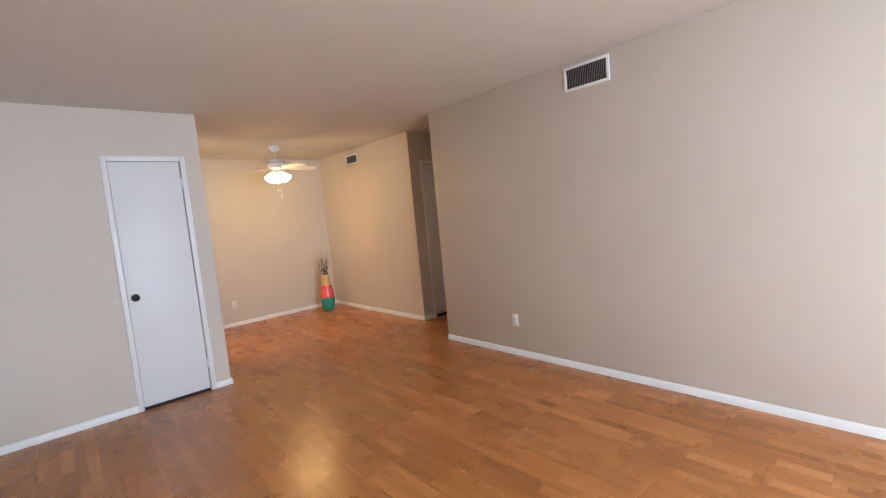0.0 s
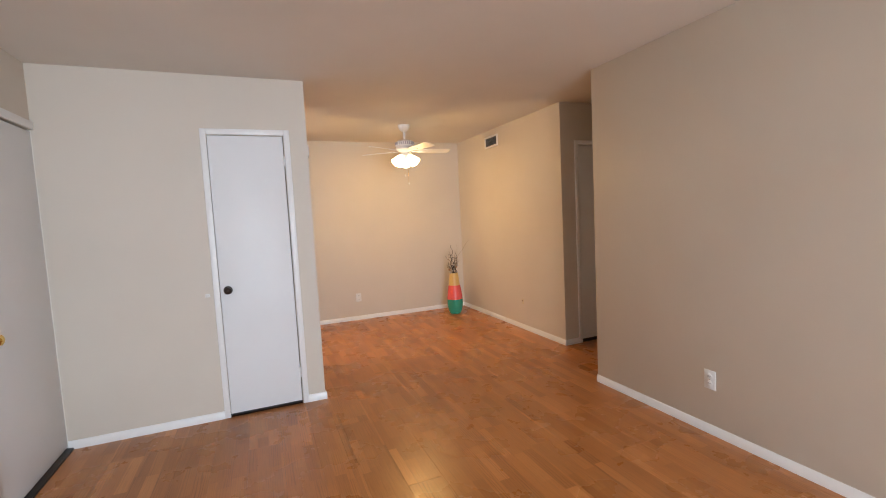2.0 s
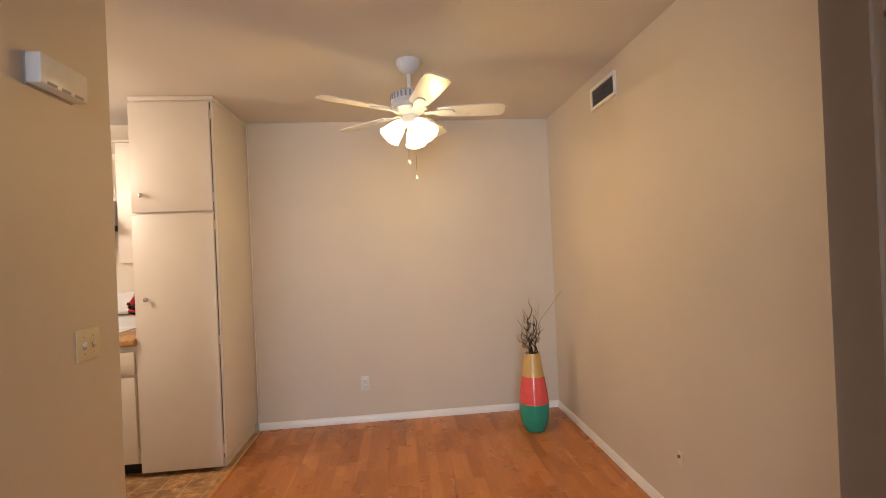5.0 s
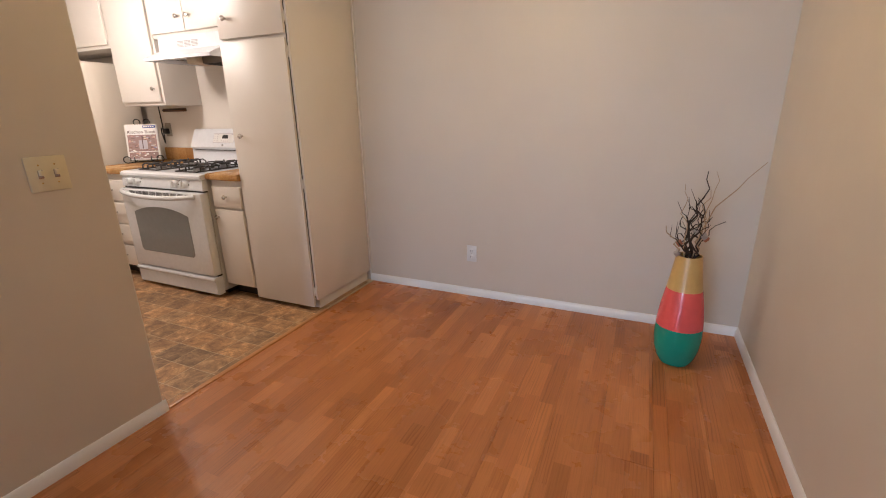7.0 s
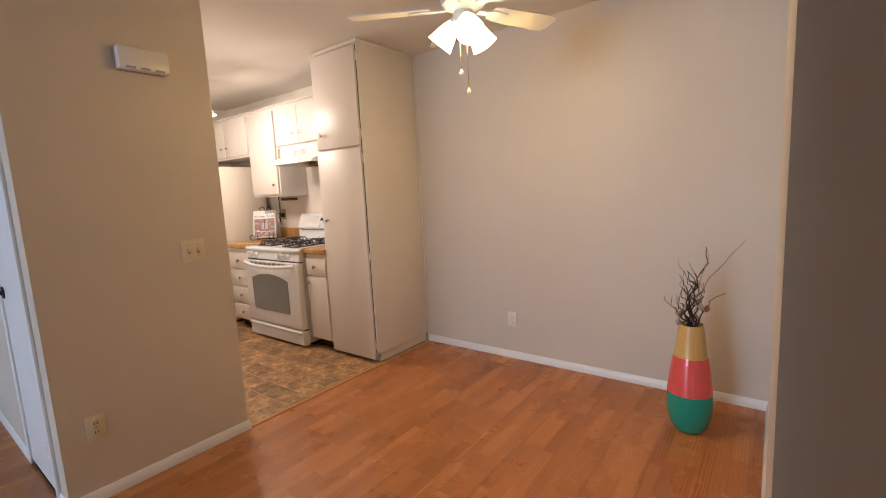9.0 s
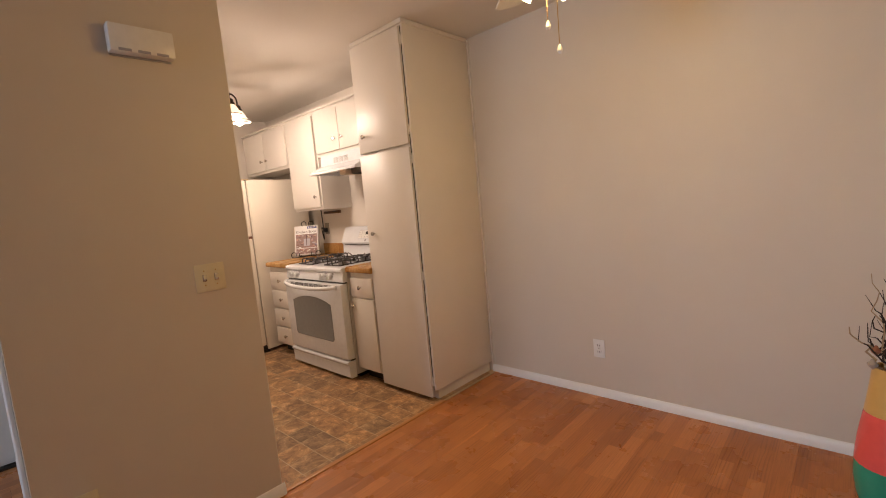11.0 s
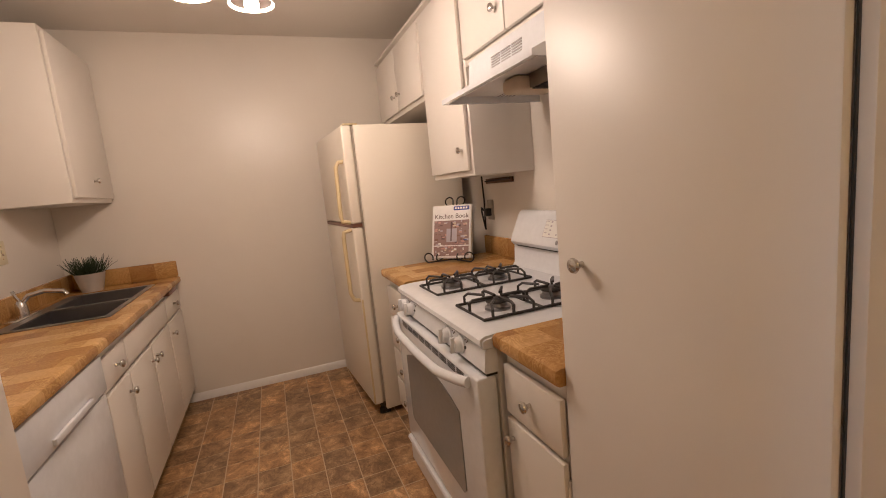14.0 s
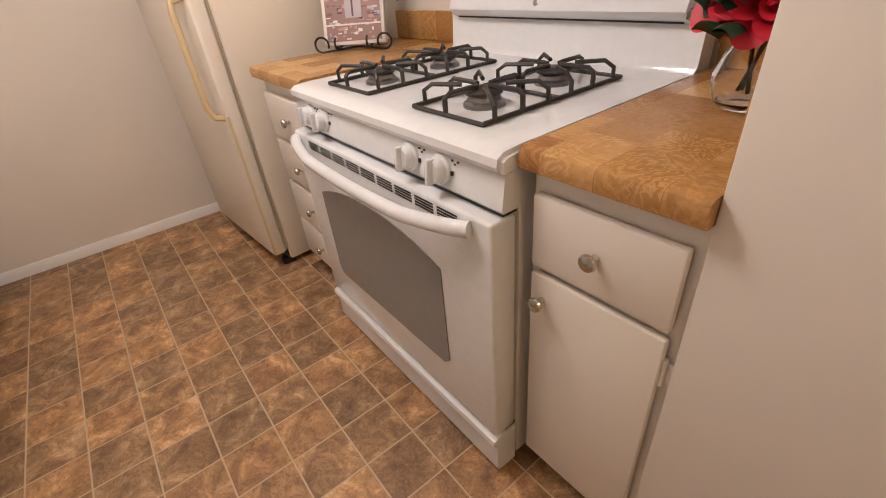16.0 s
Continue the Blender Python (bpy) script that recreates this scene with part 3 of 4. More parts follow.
# ---- dining nook ----
fan = thing("ceiling_fan", "white five-blade ceiling fan with lit glass shades", "ceiling fan", (FAN[0], FAN[1], H))
part("canopy", lathe([(0.068, 0), (0.068, -0.02), (0.055, -0.05), (0.03, -0.072), (0.016, -0.075)], 28), FANWHITE, fan)
part("downrod", lathe([(0.012, -0.07), (0.012, -0.18)], 14), FANWHITE, fan)
part("motor_housing", lathe([(0.02, -0.165), (0.07, -0.175), (0.105, -0.195), (0.108, -0.235), (0.09, -0.25), (0.105, -0.255), (0.10, -0.28), (0.06, -0.30), (0.045, -0.31)], 32), FANWHITE, fan)
for i in range(28):
    a = 2 * math.pi * i / 28
    m = pose(0, 0, 0, 0, 0, math.degrees(a))
    bm = B(0.1065, 0.1105, -0.005, 0.005, -0.23, -0.198)
    bm.transform(m)
    part("vent_slot", bm, FANGREY, fan)
part("light_hub", lathe([(0.045, -0.308), (0.05, -0.32), (0.05, -0.355), (0.03, -0.375), (0.012, -0.385), (0.004, -0.40)], 24), FANWHITE, fan)
for i in range(5):
    ang = -5 + 72 * i
    m = pose(0, 0, -0.292, 0, 0, ang) @ pose(0, 0, 0, -11, 0, 0)
    outline = [(0.155, -0.045), (0.20, -0.056), (0.46, -0.068), (0.515, -0.063), (0.535, -0.040), (0.535, 0.040), (0.515, 0.063), (0.46, 0.068), (0.20, 0.056), (0.155, 0.045)]
    bm = prism(outline, -0.003, 0.003, axis="z")
    bm.transform(m)
    bl = part("blade", bm, FANWHITE, fan)
    bm = prism([(0.08, -0.016), (0.13, -0.014), (0.17, -0.03), (0.24, -0.024), (0.255, 0), (0.24, 0.024), (0.17, 0.03), (0.13, 0.014), (0.08, 0.016)], -0.009, -0.0035, axis="z")
    bm.transform(m)
    part("blade_arm", bm, FANWHITE, bl)
SHADE_PROF = [(0.022, 0.0), (0.030, 0.012), (0.042, 0.04), (0.052, 0.075), (0.060, 0.105), (0.064, 0.118), (0.061, 0.118), (0.056, 0.10), (0.048, 0.072), (0.038, 0.04), (0.026, 0.014), (0.018, 0.004)]
for i in range(3):
    ang = -165 + 120 * i
    m = pose(0, 0, -0.345, 0, 0, ang) @ pose(0.045, 0, 0, 0, 138, 0)
    part("lamp_socket", lathe([(0.016, -0.03), (0.024, 0.0), (0.024, 0.01), (0.012, 0.012)], 16, m), FANWHITE, fan)
    part("glass_shade", lathe(SHADE_PROF, 28, m @ Matrix.Translation((0, 0, 0.006))), FANSHADE, fan, "frosted glass lit lamp shade")
    p = Matrix.Translation((FAN[0], FAN[1], H)) @ m @ Vector((0, 0, 0.115))
    lamp("fan_bulb_light", "POINT", FAN_W, WARM, Matrix.Translation(p), 0.035)
for x, y, l in ((-0.018, -0.012, 0.20), (0.022, -0.016, 0.29)):
    ch = part("pull_chain", tube([(x, y, -0.37), (x, y, -0.37 - l)], 0.0016, 6), BRASS, fan, "thin pull chain")
    part("pull_bob", lathe([(0.002, 0.01), (0.007, 0.0), (0.009, -0.012), (0.005, -0.02), (0.001, -0.022)], 14, Matrix.Translation((x, y, -0.37 - l))), PLASTIC, ch)

vase = thing("floor_vase", "tall glossy vase in yellow, coral and green bands", "vase", (-0.34, -0.418, 0))
part("green_band", lathe([(0.062, 0), (0.072, 0.004), (0.092, 0.04), (0.105, 0.09), (0.110, 0.14), (0.110, 0.175), (0.108, 0.21)], 36), VGRN, vase, "glossy green lower band")
part("coral_band", lathe([(0.1082, 0.21), (0.106, 0.24), (0.098, 0.31), (0.088, 0.37), (0.081, 0.405)], 36), VRED, vase, "glossy coral red middle band")
part("bamboo_neck", lathe([(0.081, 0.405), (0.074, 0.45), (0.066, 0.51), (0.060, 0.56), (0.058, 0.575), (0.053, 0.575), (0.054, 0.55), (0.05, 0.50), (0.001, 0.48)], 36), VYEL, vase, "natural bamboo coloured neck")
dried = thing("dried_branches", "dark dried twigs with seed pods in the vase", "dried plant", (-0.34, -0.418, 0.49))
rng = random.Random(7)
for i in range(13):
    a, lean = 2.4 * i + rng.uniform(-0.3, 0.3), rng.choice((0.02, 0.05, 0.09, 0.13))
    hgt = (0.47, 0.30, 0.36, 0.22, 0.41, 0.27, 0.33, 0.19, 0.38, 0.24, 0.30, 0.45, 0.21)[i]
    x, y, wx, wy, pts = 0.022 * math.cos(a), 0.022 * math.sin(a), 0.0, 0.0, []
    for k in range(12):
        f = k / 11
        if k > 2:
            wx, wy = wx * 0.55 + rng.uniform(-0.024, 0.024), wy * 0.55 + rng.uniform(-0.024, 0.024)
        pts.append((x + lean * f ** 1.6 * math.cos(a) + wx, y + lean * f ** 1.6 * math.sin(a) + wy, hgt * f + 0.02))
    tw = part("twig", tube(pts, rng.uniform(0.004, 0.0075), 5, None, 0.25), TWIG if i % 4 else TWIGPALE, dried)
    for q in range(2 if i % 2 else 1):
        j = Vector(pts[rng.randint(5, 8)])
        d = Vector((rng.uniform(-0.06, 0.06), rng.uniform(-0.06, 0.06), 0.03))
        part("side_twig", tube([j, j + d * 0.5 + Vector((0, 0, 0.012)), j + d, j + d * 1.2 + Vector((rng.uniform(-0.03, 0.03), 0, 0.05))], 0.0032, 5, None, 0.3), TWIG, tw)
    if i % 3 == 0:
        part("seed_pod", lathe([(0.001, -0.018), (0.013, -0.006), (0.017, 0.004), (0.008, 0.012), (0.004, 0.02), (0.001, 0.021)], 9, Matrix.Translation(pts[4 + i % 4])), SEED if i % 2 else POT, tw)
part("long_twig", tube([(0, 0, 0), (0.03, -0.01, 0.2), (0.07, -0.02, 0.33), (0.14, -0.045, 0.42), (0.17, -0.05, 0.47), (0.225, -0.065, 0.54)], 0.0035, 5, None, 0.4), TWIGPALE, dried, "long pale bent twig")


# ---- kitchen ----
def small_knob(at, parent, m=OUT):
    return part("knob", lathe([(0.008, 0), (0.006, 0.006), (0.006, 0.014), (0.013, 0.019), (0.016, 0.024), (0.014, 0.029), (0.006, 0.032), (0.001, 0.0325)], 18, Matrix.Translation(at) @ m), CHROME, parent, "round brushed nickel knob")


def cab_hinge(x, y, z, parent, s=1):
    bm = lathe([(0.005, -0.03), (0.006, -0.026), (0.005, -0.024), (0.005, 0.024), (0.006, 0.026), (0.005, 0.03)], 8, Matrix.Translation((x, y - 0.006, z)))
    box(bm, x, x + s * 0.018, y - 0.004, y - 0.001, z - 0.022, z + 0.022)
    return part("hinge", bm, CAB, parent, "paint-covered hinge")


def cab_front(x0, x1, z0, z1, y, parent, name="door", d=0.019):
    """An overlay slab door or drawer front, facing -y."""
    return part(name, B(x0, x1, y - d - 0.003, y - 0.004, z0, z1, 0.004), CAB, parent)


# tall pantry beside the nook
pan = thing("pantry_cabinet", "tall off-white painted pantry cabinet with two slab doors", "cabinet", (0, 0, 0))
part("body", B(-2.980, -2.468, -0.628, -0.007, 0.075, 2.415, 0.003), CAB, pan)
part("plinth", B(-2.975, -2.49, -0.585, -0.014, 0, 0.075), CAB, pan)
part("cornice", B(-2.985, -2.461, -0.64, -0.015, 2.415, H - 0.002, 0.004), CAB, pan)
dn = cab_front(-2.982, -2.486, 0.03, 1.672, -0.628, pan)
up = cab_front(-2.982, -2.486, 1.692, 2.40, -0.628, pan)
# solid black strip: paints the shade between doors and face frame
part("door_gap", B(-2.4855, -2.4832, -0.6325, -0.6265, 0.08, 2.40), BLACK, pan, "black strip for the shade beside the doors")
small_knob((-2.905, -0.647, 1.135), dn)
small_knob((-2.912, -0.647, 1.80), up)
dn.matrix_world = pose(-2.486, -0.632, 0) @ pose(0, 0, 0, 0, 0, 0.7) @ pose(2.486, 0.632, 0)
for z in (0.14, 0.85, 1.60):
    cab_hinge(-2.484, -0.63, z, pan)
for z in (1.78, 2.32):
    cab_hinge(-2.484, -0.63, z, up)

# narrow base cabinet between stove and pantry
bc = thing("base_cabinet", "narrow off-white base cabinet with drawer and door", "cabinet", (0, 0, 0))
part("body", B(-3.272, -2.982, -0.642, -0.01, 0.09, 0.846), CAB, bc)
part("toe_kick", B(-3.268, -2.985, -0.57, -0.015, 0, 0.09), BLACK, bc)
dr = cab_front(-3.258, -2.998, 0.662, 0.806, -0.642, bc, "drawer")
small_knob((-3.128, -0.661, 0.737), dr)
do = cab_front(-3.258, -2.998, 0.10, 0.646, -0.642, bc)
small_knob((-3.228, -0.661, 0.593), do)
cab_hinge(-2.996, -0.644, 0.575, do)
cab_hinge(-2.996, -0.644, 0.16, do)


def worktop(x0, x1, label, front=-0.682, back=-0.007, side_splash=None):
    t = thing("worktop", label, "countertop", (0, 0, 0))
    yf = front
    prof = [(back, 0.848), (yf + 0.01, 0.848), (yf + 0.002, 0.853), (yf, 0.862), (yf, 0.878), (yf + 0.004, 0.886), (yf + 0.014, 0.890), (back, 0.890)]
    part("slab", prism(prof, x0, x1, axis="x"), BLOCK, t)
    part("backsplash", B(x0, x1, back - 0.02, back, 0.891, 0.995, 0.004), BLOCK, t)
    if side_splash:
        part("side_splash", B(side_splash[0], side_splash[1], front + 0.09, back - 0.021, 0.891, 0.985, 0.004), BLOCK, t)
    return t


worktop(-3.276, -2.982, "butcher-block patterned laminate worktop beside the pantry", side_splash=(-3.004, -2.984))
worktop(-4.592, -4.152, "butcher-block patterned laminate worktop beside the stove")

# drawer cabinet between fridge and stove
dc = thing("drawer_cabinet", "off-white base cabinet with four drawers", "cabinet", (0, 0, 0))
part("body", B(-4.59, -4.158, -0.642, -0.01, 0.09, 0.846), CAB, dc)
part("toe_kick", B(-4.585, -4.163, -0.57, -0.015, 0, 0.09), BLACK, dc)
for k in range(4):
    z1 = 0.80 - k * 0.178
    f = cab_front(-4.572, -4.176, z1 - 0.163, z1, -0.642, dc, "drawer")
    small_knob((-4.374, -0.661, z1 - 0.08), f)

# gas stove
SX0, SX1 = -4.146, -3.284
st = thing("gas_stove", "white freestanding gas stove with black iron grates", "stove", (0, 0, 0))
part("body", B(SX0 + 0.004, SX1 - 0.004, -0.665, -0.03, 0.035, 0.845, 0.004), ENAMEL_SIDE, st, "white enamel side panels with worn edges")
part("plinth", B(SX0 + 0.03, SX1 - 0.03, -0.62, -0.05, 0.0, 0.035), BLACK, st)
bm = prism([(-0.708, 0.846), (-0.716, 0.858), (-0.714, 0.872), (-0.70, 0.881), (-0.66, 0.884), (-0.05, 0.884), (-0.05, 0.846)], SX0, SX1, axis="x")
es = [e for e in bm.edges if abs(e.verts[0].co.x - e.verts[1].co.x) < 1e-6 and e.verts[0].co.z > 0.85 and e.verts[1].co.z > 0.85]
bmesh.ops.bevel(bm, geom=es, offset=0.008, segments=2, affect="EDGES")
part("cooktop", bm, ENAMEL, st)
bm = prism([(-0.665, 0.772), (-0.706, 0.772), (-0.71, 0.778), (-0.702, 0.838), (-0.698, 0.844), (-0.665, 0.844)], SX0 + 0.002, SX1 - 0.002, axis="x")
part("control_panel", bm, ENAMEL, st)
for x in (-4.046, -3.962, -3.555, -3.452):
    m = Matrix.Translation((x, -0.705, 0.812)) @ pose(0, 0, 0, 86, 0, 0)
    kn = part("burner_knob", lathe([(0.030, 0), (0.030, 0.006), (0.026, 0.010), (0.0245, 0.024), (0.021, 0.028), (0.001, 0.029)], 26, m), ENAMEL, st, "white plastic burner knob")
    bm = B(-0.006, 0.006, -0.026, 0.026, 0.02, 0.04, 0.004)
    bm.transform(m)
    part("grip", bm, ENAMEL, kn)
    for k in range(3):
        part("dial_mark", B(x + 0.03 + 0.008 * k, x + 0.034 + 0.008 * k, -0.7055, -0.7015, 0.834 - 0.006 * (k % 2), 0.837 - 0.006 * (k % 2)), INK, kn)
    part("indicator", B(x + 0.031, x + 0.036, -0.7095, -0.705, 0.807, 0.815), BLACK, kn)
# oven door with arched window
dz0, dz1, dy = 0.165, 0.76, -0.735


def arch(x0, x1, z0, z1, rise, n=12):
    pts = [(x0, z0 + 0.02), (x0 + 0.02, z0), (x1 - 0.02, z0), (x1, z0 + 0.02)]
    for i in range(n + 1):
        f = 1 - i / n
        x = x0 + (x1 - x0) * f
        pts.append((x, z1 - rise * abs(2 * f - 1) ** 2.2))
    return pts


door_bm = B(SX0 + 0.004, SX1 - 0.004, dy, -0.67, dz0, dz1, 0.008, 3)
od = part("oven_door", door_bm, ENAMEL, st)
part("window", prism(arch(-4.028, -3.448, 0.29, 0.64, 0.05), dy - 0.003, dy + 0.01), OVENGLASS, od, "dark grey oven window glass")
hx0, hx1 = -4.115, -3.335
hp = []
for i in range(25):
    f = i / 24
    e = math.sin(math.pi * f)
    hp.append((hx0 + (hx1 - hx0) * f, dy - 0.008 - 0.04 * min(1, e * 1.6) ** 0.7, 0.738 - 0.02 * e))
part("handle", tube(hp, 0.0165, 14), ENAMEL, od, "white curved tubular door handle")
for i in range(9):
    for k in range(4):
        x = -4.04 + i * 0.075
        part("vent_slot", B(x, x + 0.062, dy - 0.0012, dy + 0.006, 0.728 + 0.0065 * k - 0.004, 0.7315 + 0.0065 * k - 0.004), BLACK, od)
# black bars put the shade into the slits above and below the oven door
part("gap", B(SX0 + 0.01, SX1 - 0.01, -0.70, -0.66, 0.761, 0.771), BLACK, st, "black bar for the shade above the oven door")
part("drawer_gap_shade", B(SX0 + 0.01, SX1 - 0.01, -0.70, -0.66, 0.155, 0.165), BLACK, st)
bm = prism([(-0.67, 0.02), (-0.722, 0.02), (-0.732, 0.03), (-0.732, 0.12), (-0.745, 0.138), (-0.742, 0.15), (-0.73, 0.155), (-0.67, 0.155)], SX0 + 0.004, SX1 - 0.004, axis="x")
part("storage_drawer", bm, ENAMEL, st)
bm = prism([(-0.03, 0.86), (-0.10, 0.86), (-0.10, 0.884), (-0.088, 0.90), (-0.082, 0.985), (-0.11, 0.998), (-0.120, 1.012), (-0.118, 1.024), (-0.068, 1.136), (-0.058, 1.150), (-0.046, 1.157), (-0.03, 1.158)], SX0 + 0.002, SX1 - 0.002, axis="x")
es = [e for e in bm.edges if abs(e.verts[0].co.x - e.verts[1].co.x) < 1e-6 and min(e.verts[0].co.z, e.verts[1].co.z) > 0.99]
bmesh.ops.bevel(bm, geom=es, offset=0.034, segments=4, affect="EDGES")
bg_part = part("backguard", bm, ENAMEL, st)
# dark line of shadow below the backguard's overhang, laid in as a black bar
part("shadow_slot", B(SX0 + 0.05, SX1 - 0.05, -0.094, -0.08, 0.986, 0.992), BLACK, bg_part, "black strip for the shadow under the overhang")


def on_guard(x, z, w, h, mat, name, d=0.0015):
    y = -0.118 + (z - 1.024) * 0.446
    m = Matrix.Translation((x, y, z)) @ pose(0, 0, 0, -24, 0, 0)
    bm = B(-w / 2, w / 2, -d, 0.002, -h / 2, h / 2)
    bm.transform(m)
    return part(name, bm, mat, bg_part)


on_guard(-3.74, 1.085, 0.235, 0.080, LILAC, "display_outline", 0.0008)
on_guard(-3.74, 1.085, 0.230, 0.075, PLASTIC, "display_panel", 0.0014)
on_guard(-3.725, 1.095, 0.062, 0.030, BLACK, "clock_display", 0.0024)
for i in range(4):
    on_guard(-3.84 + 0.0 * i, 1.115 - 0.016 * i, 0.018, 0.003, LILAC, "button_mark", 0.002)
    on_guard(-3.81, 1.113 - 0.017 * i, 0.012, 0.006, LILAC, "button_mark", 0.002)
    on_guard(-3.66 + 0.012 * i, 1.112, 0.008, 0.003, LILAC, "button_mark", 0.002)
    on_guard(-3.76 + 0.022 * i, 1.062, 0.009, 0.006, LILAC, "button_mark", 0.002)
part("badge", lathe([(0.010, 0), (0.010, 0.002), (0.007, 0.003)], 16, Matrix.Translation((-3.74, -0.115, 1.032)) @ pose(0, 0, 0, 66, 0, 0)), STEEL, bg_part, "small round grey badge")
for gx0, gx1 in ((-4.022, -3.812), (-3.618, -3.402)):
    gy0, gy1, gz = -0.642, -0.205, 0.890
    cx = (gx0 + gx1) / 2
    bm = tube([(gx0, gy0, gz), (gx1, gy0, gz), (gx1, gy1, gz), (gx0, gy1, gz), (gx0, gy0, gz)], 0.005, 6)
    tube([(gx0, (gy0 + gy1) / 2, gz), (gx1, (gy0 + gy1) / 2, gz)], 0.005, 6, bm)
    for cy in (-0.535, -0.312):
        for dx, dy2 in ((1, 0), (-1, 0), (0, 1), (0, -1)):
            ex = cx + dx * (gx1 - gx0) / 2
            ey = cy + dy2 * 0.105
            pts = [(ex, ey, gz), (ex, ey, gz + 0.03), (ex - dx * 0.012, ey - dy2 * 0.012, gz + 0.037), (cx + dx * 0.028, cy + dy2 * 0.028, gz + 0.037), (cx + dx * 0.018, cy + dy2 * 0.018, gz + 0.036)]
            tube(pts, 0.0055, 6, bm)
        for sx in (1, -1):
            for sy in (1, -1):
                pts = [(cx + sx * (gx1 - gx0) / 2, cy + sy * 0.075, gz), (cx + sx * (gx1 - gx0) / 2, cy + sy * 0.075, gz + 0.026), (cx + sx * 0.088, cy + sy * 0.068, gz + 0.04), (cx + sx * 0.035, cy + sy * 0.03, gz + 0.038)]
                tube(pts, 0.005, 6, bm)
    g = part("grate", bm, IRON, st, "black cast iron burner grate")
    for cy in (-0.535, -0.312):
        bu = part("burner", lathe([(0.045, 0.884), (0.044, 0.892), (0.036, 0.897), (0.034, 0.906), (0.032, 0.908)], 28, Matrix.Translation((cx, cy, 0))), STEEL, st, "grey metal burner base")
        part("burner_cap", lathe([(0.033, 0.908), (0.040, 0.910), (0.041, 0.916), (0.036, 0.919), (0.001, 0.920)], 28, Matrix.Translation((cx, cy, 0))), IRON, bu, "black burner cap")

# range hood
hd = thing("range_hood", "white range hood with mesh filter under the cabinet", "range hood", (0, 0, 0))
hx0, hx1 = -3.945, -3.275
bm = prism([(-0.02, 1.812), (-0.352, 1.812), (-0.358, 1.72), (-0.49, 1.66), (-0.49, 1.642), (-0.47, 1.642), (-0.35, 1.70), (-0.02, 1.70)], hx0, hx1, axis="x")
part("shell", bm, ENAMEL, hd)
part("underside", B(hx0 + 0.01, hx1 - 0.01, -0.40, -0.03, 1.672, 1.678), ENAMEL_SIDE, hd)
for x0 in (hx0, hx1 - 0.012):
    part("side_panel", prism([(-0.02, 1.70), (-0.02, 1.645), (-0.47, 1.642), (-0.35, 1.70)], x0, x0 + 0.012, axis="x"), ENAMEL, hd)
flt = part("filter", B(-3.57, -3.33, -0.31, -0.08, 1.622, 1.671, 0.003), MESH, hd, "greasy metal mesh filter")
for i in range(14):
    part("filter_rib", B(-3.56 + 0.0165 * i, -3.553 + 0.0165 * i, -0.305, -0.085, 1.617, 1.6215), VENTDARK, flt)
part("light_cover", B(-3.68, -3.575, -0.36, -0.17, 1.618, 1.671, 0.018, 3), AMBER, hd, "amber plastic light cover")
part("sticker", B(-3.94, -3.85, -0.25, -0.14, 1.6705, 1.6718), PAPER, hd, "printed rating sticker")
for i in range(5):
    part("print_bar", B(-3.935, -3.87 + 0.01 * (i % 2), -0.235 + 0.018 * i, -0.228 + 0.018 * i, 1.6698, 1.6703), INK, hd)
for i in range(3):
    for k in range(5):
        x = -3.74 + 0.075 * i
        part("vent_slot", B(x, x + 0.062, -0.3595, -0.353, 1.735 + 0.009 * k, 1.739 + 0.009 * k), VENTGREY, hd)


def wall_unit(x0, x1, z0, z1, doors, label, knobs, front=-0.345):
    t = thing("wall_cabinet", label, "cabinet", (0, 0, 0), group="upper kitchen cabinets")
    part("body", B(x0 + 0.001, x1 - 0.001, front + 0.019, -0.008, z0, z1, 0.002), CAB, t)
    n = doors
    w = (x1 - x0 - 0.03) / n
    for i in range(n):
        a = x0 + 0.015 + i * w
        d = cab_front(a + 0.004, a + w - 0.004, z0 + 0.025, z1 - 0.03, front + 0.019, t)
        s = knobs[i]
        small_knob((a + w - 0.055 if s > 0 else a + 0.055, front, z0 + 0.12), d)
        hx = a + 0.004 if s > 0 else a + w - 0.004
        for z in (z0 + 0.08, z1 - 0.1):
            cab_hinge(hx, front + 0.017, z, d, -1 if s > 0 else 1)
    return t


wall_unit(-5.50, -4.545, 1.79, 2.225, 2, "short off-white cabinet above the fridge", (1, -1))
wall_unit(-4.545, -4.03, 1.348, 2.225, 1, "off-white painted single-door wall cabinet", (1,))
wall_unit(-4.03, -3.262, 1.815, 2.225, 2, "short off-white cabinet above the range hood", (1, -1))
wall_unit(-3.262, -2.982, 1.348, 2.225, 1, "narrow off-white wall cabinet beside the pantry", (1,))
structure("trim_cabinet_top", B(-5.50, -2.985, -0.352, -0.01, 2.2255, 2.242, 0.003), CAB, "painted top rail over the wall cabinets", "trim")

# refrigerator
fr = thing("refrigerator", "almond top-freezer refrigerator with yellowed handles", "refrigerator", (0, 0, 0))
FX0, FX1 = -5.41, -4.712
part("body", B(FX0, FX1, -0.685, -0.04, 0.03, 1.69, 0.006), FRIDGE, fr)
part("base_grille", B(FX0 + 0.02, FX1 - 0.02, -0.69, -0.66, 0.0, 0.075), BLACK, fr)
part("gasket", B(FX0 + 0.012, FX1 - 0.012, -0.698, -0.686, 0.08, 1.68), GASKET, fr)
fz = part("freezer_door", B(FX0, FX1, -0.757, -0.699, 1.152, 1.69, 0.012, 3), FRIDGE, fr)
fd = part("fridge_door", B(FX0, FX1, -0.757, -0.699, 0.075, 1.130, 0.012, 3), FRIDGE, fr)
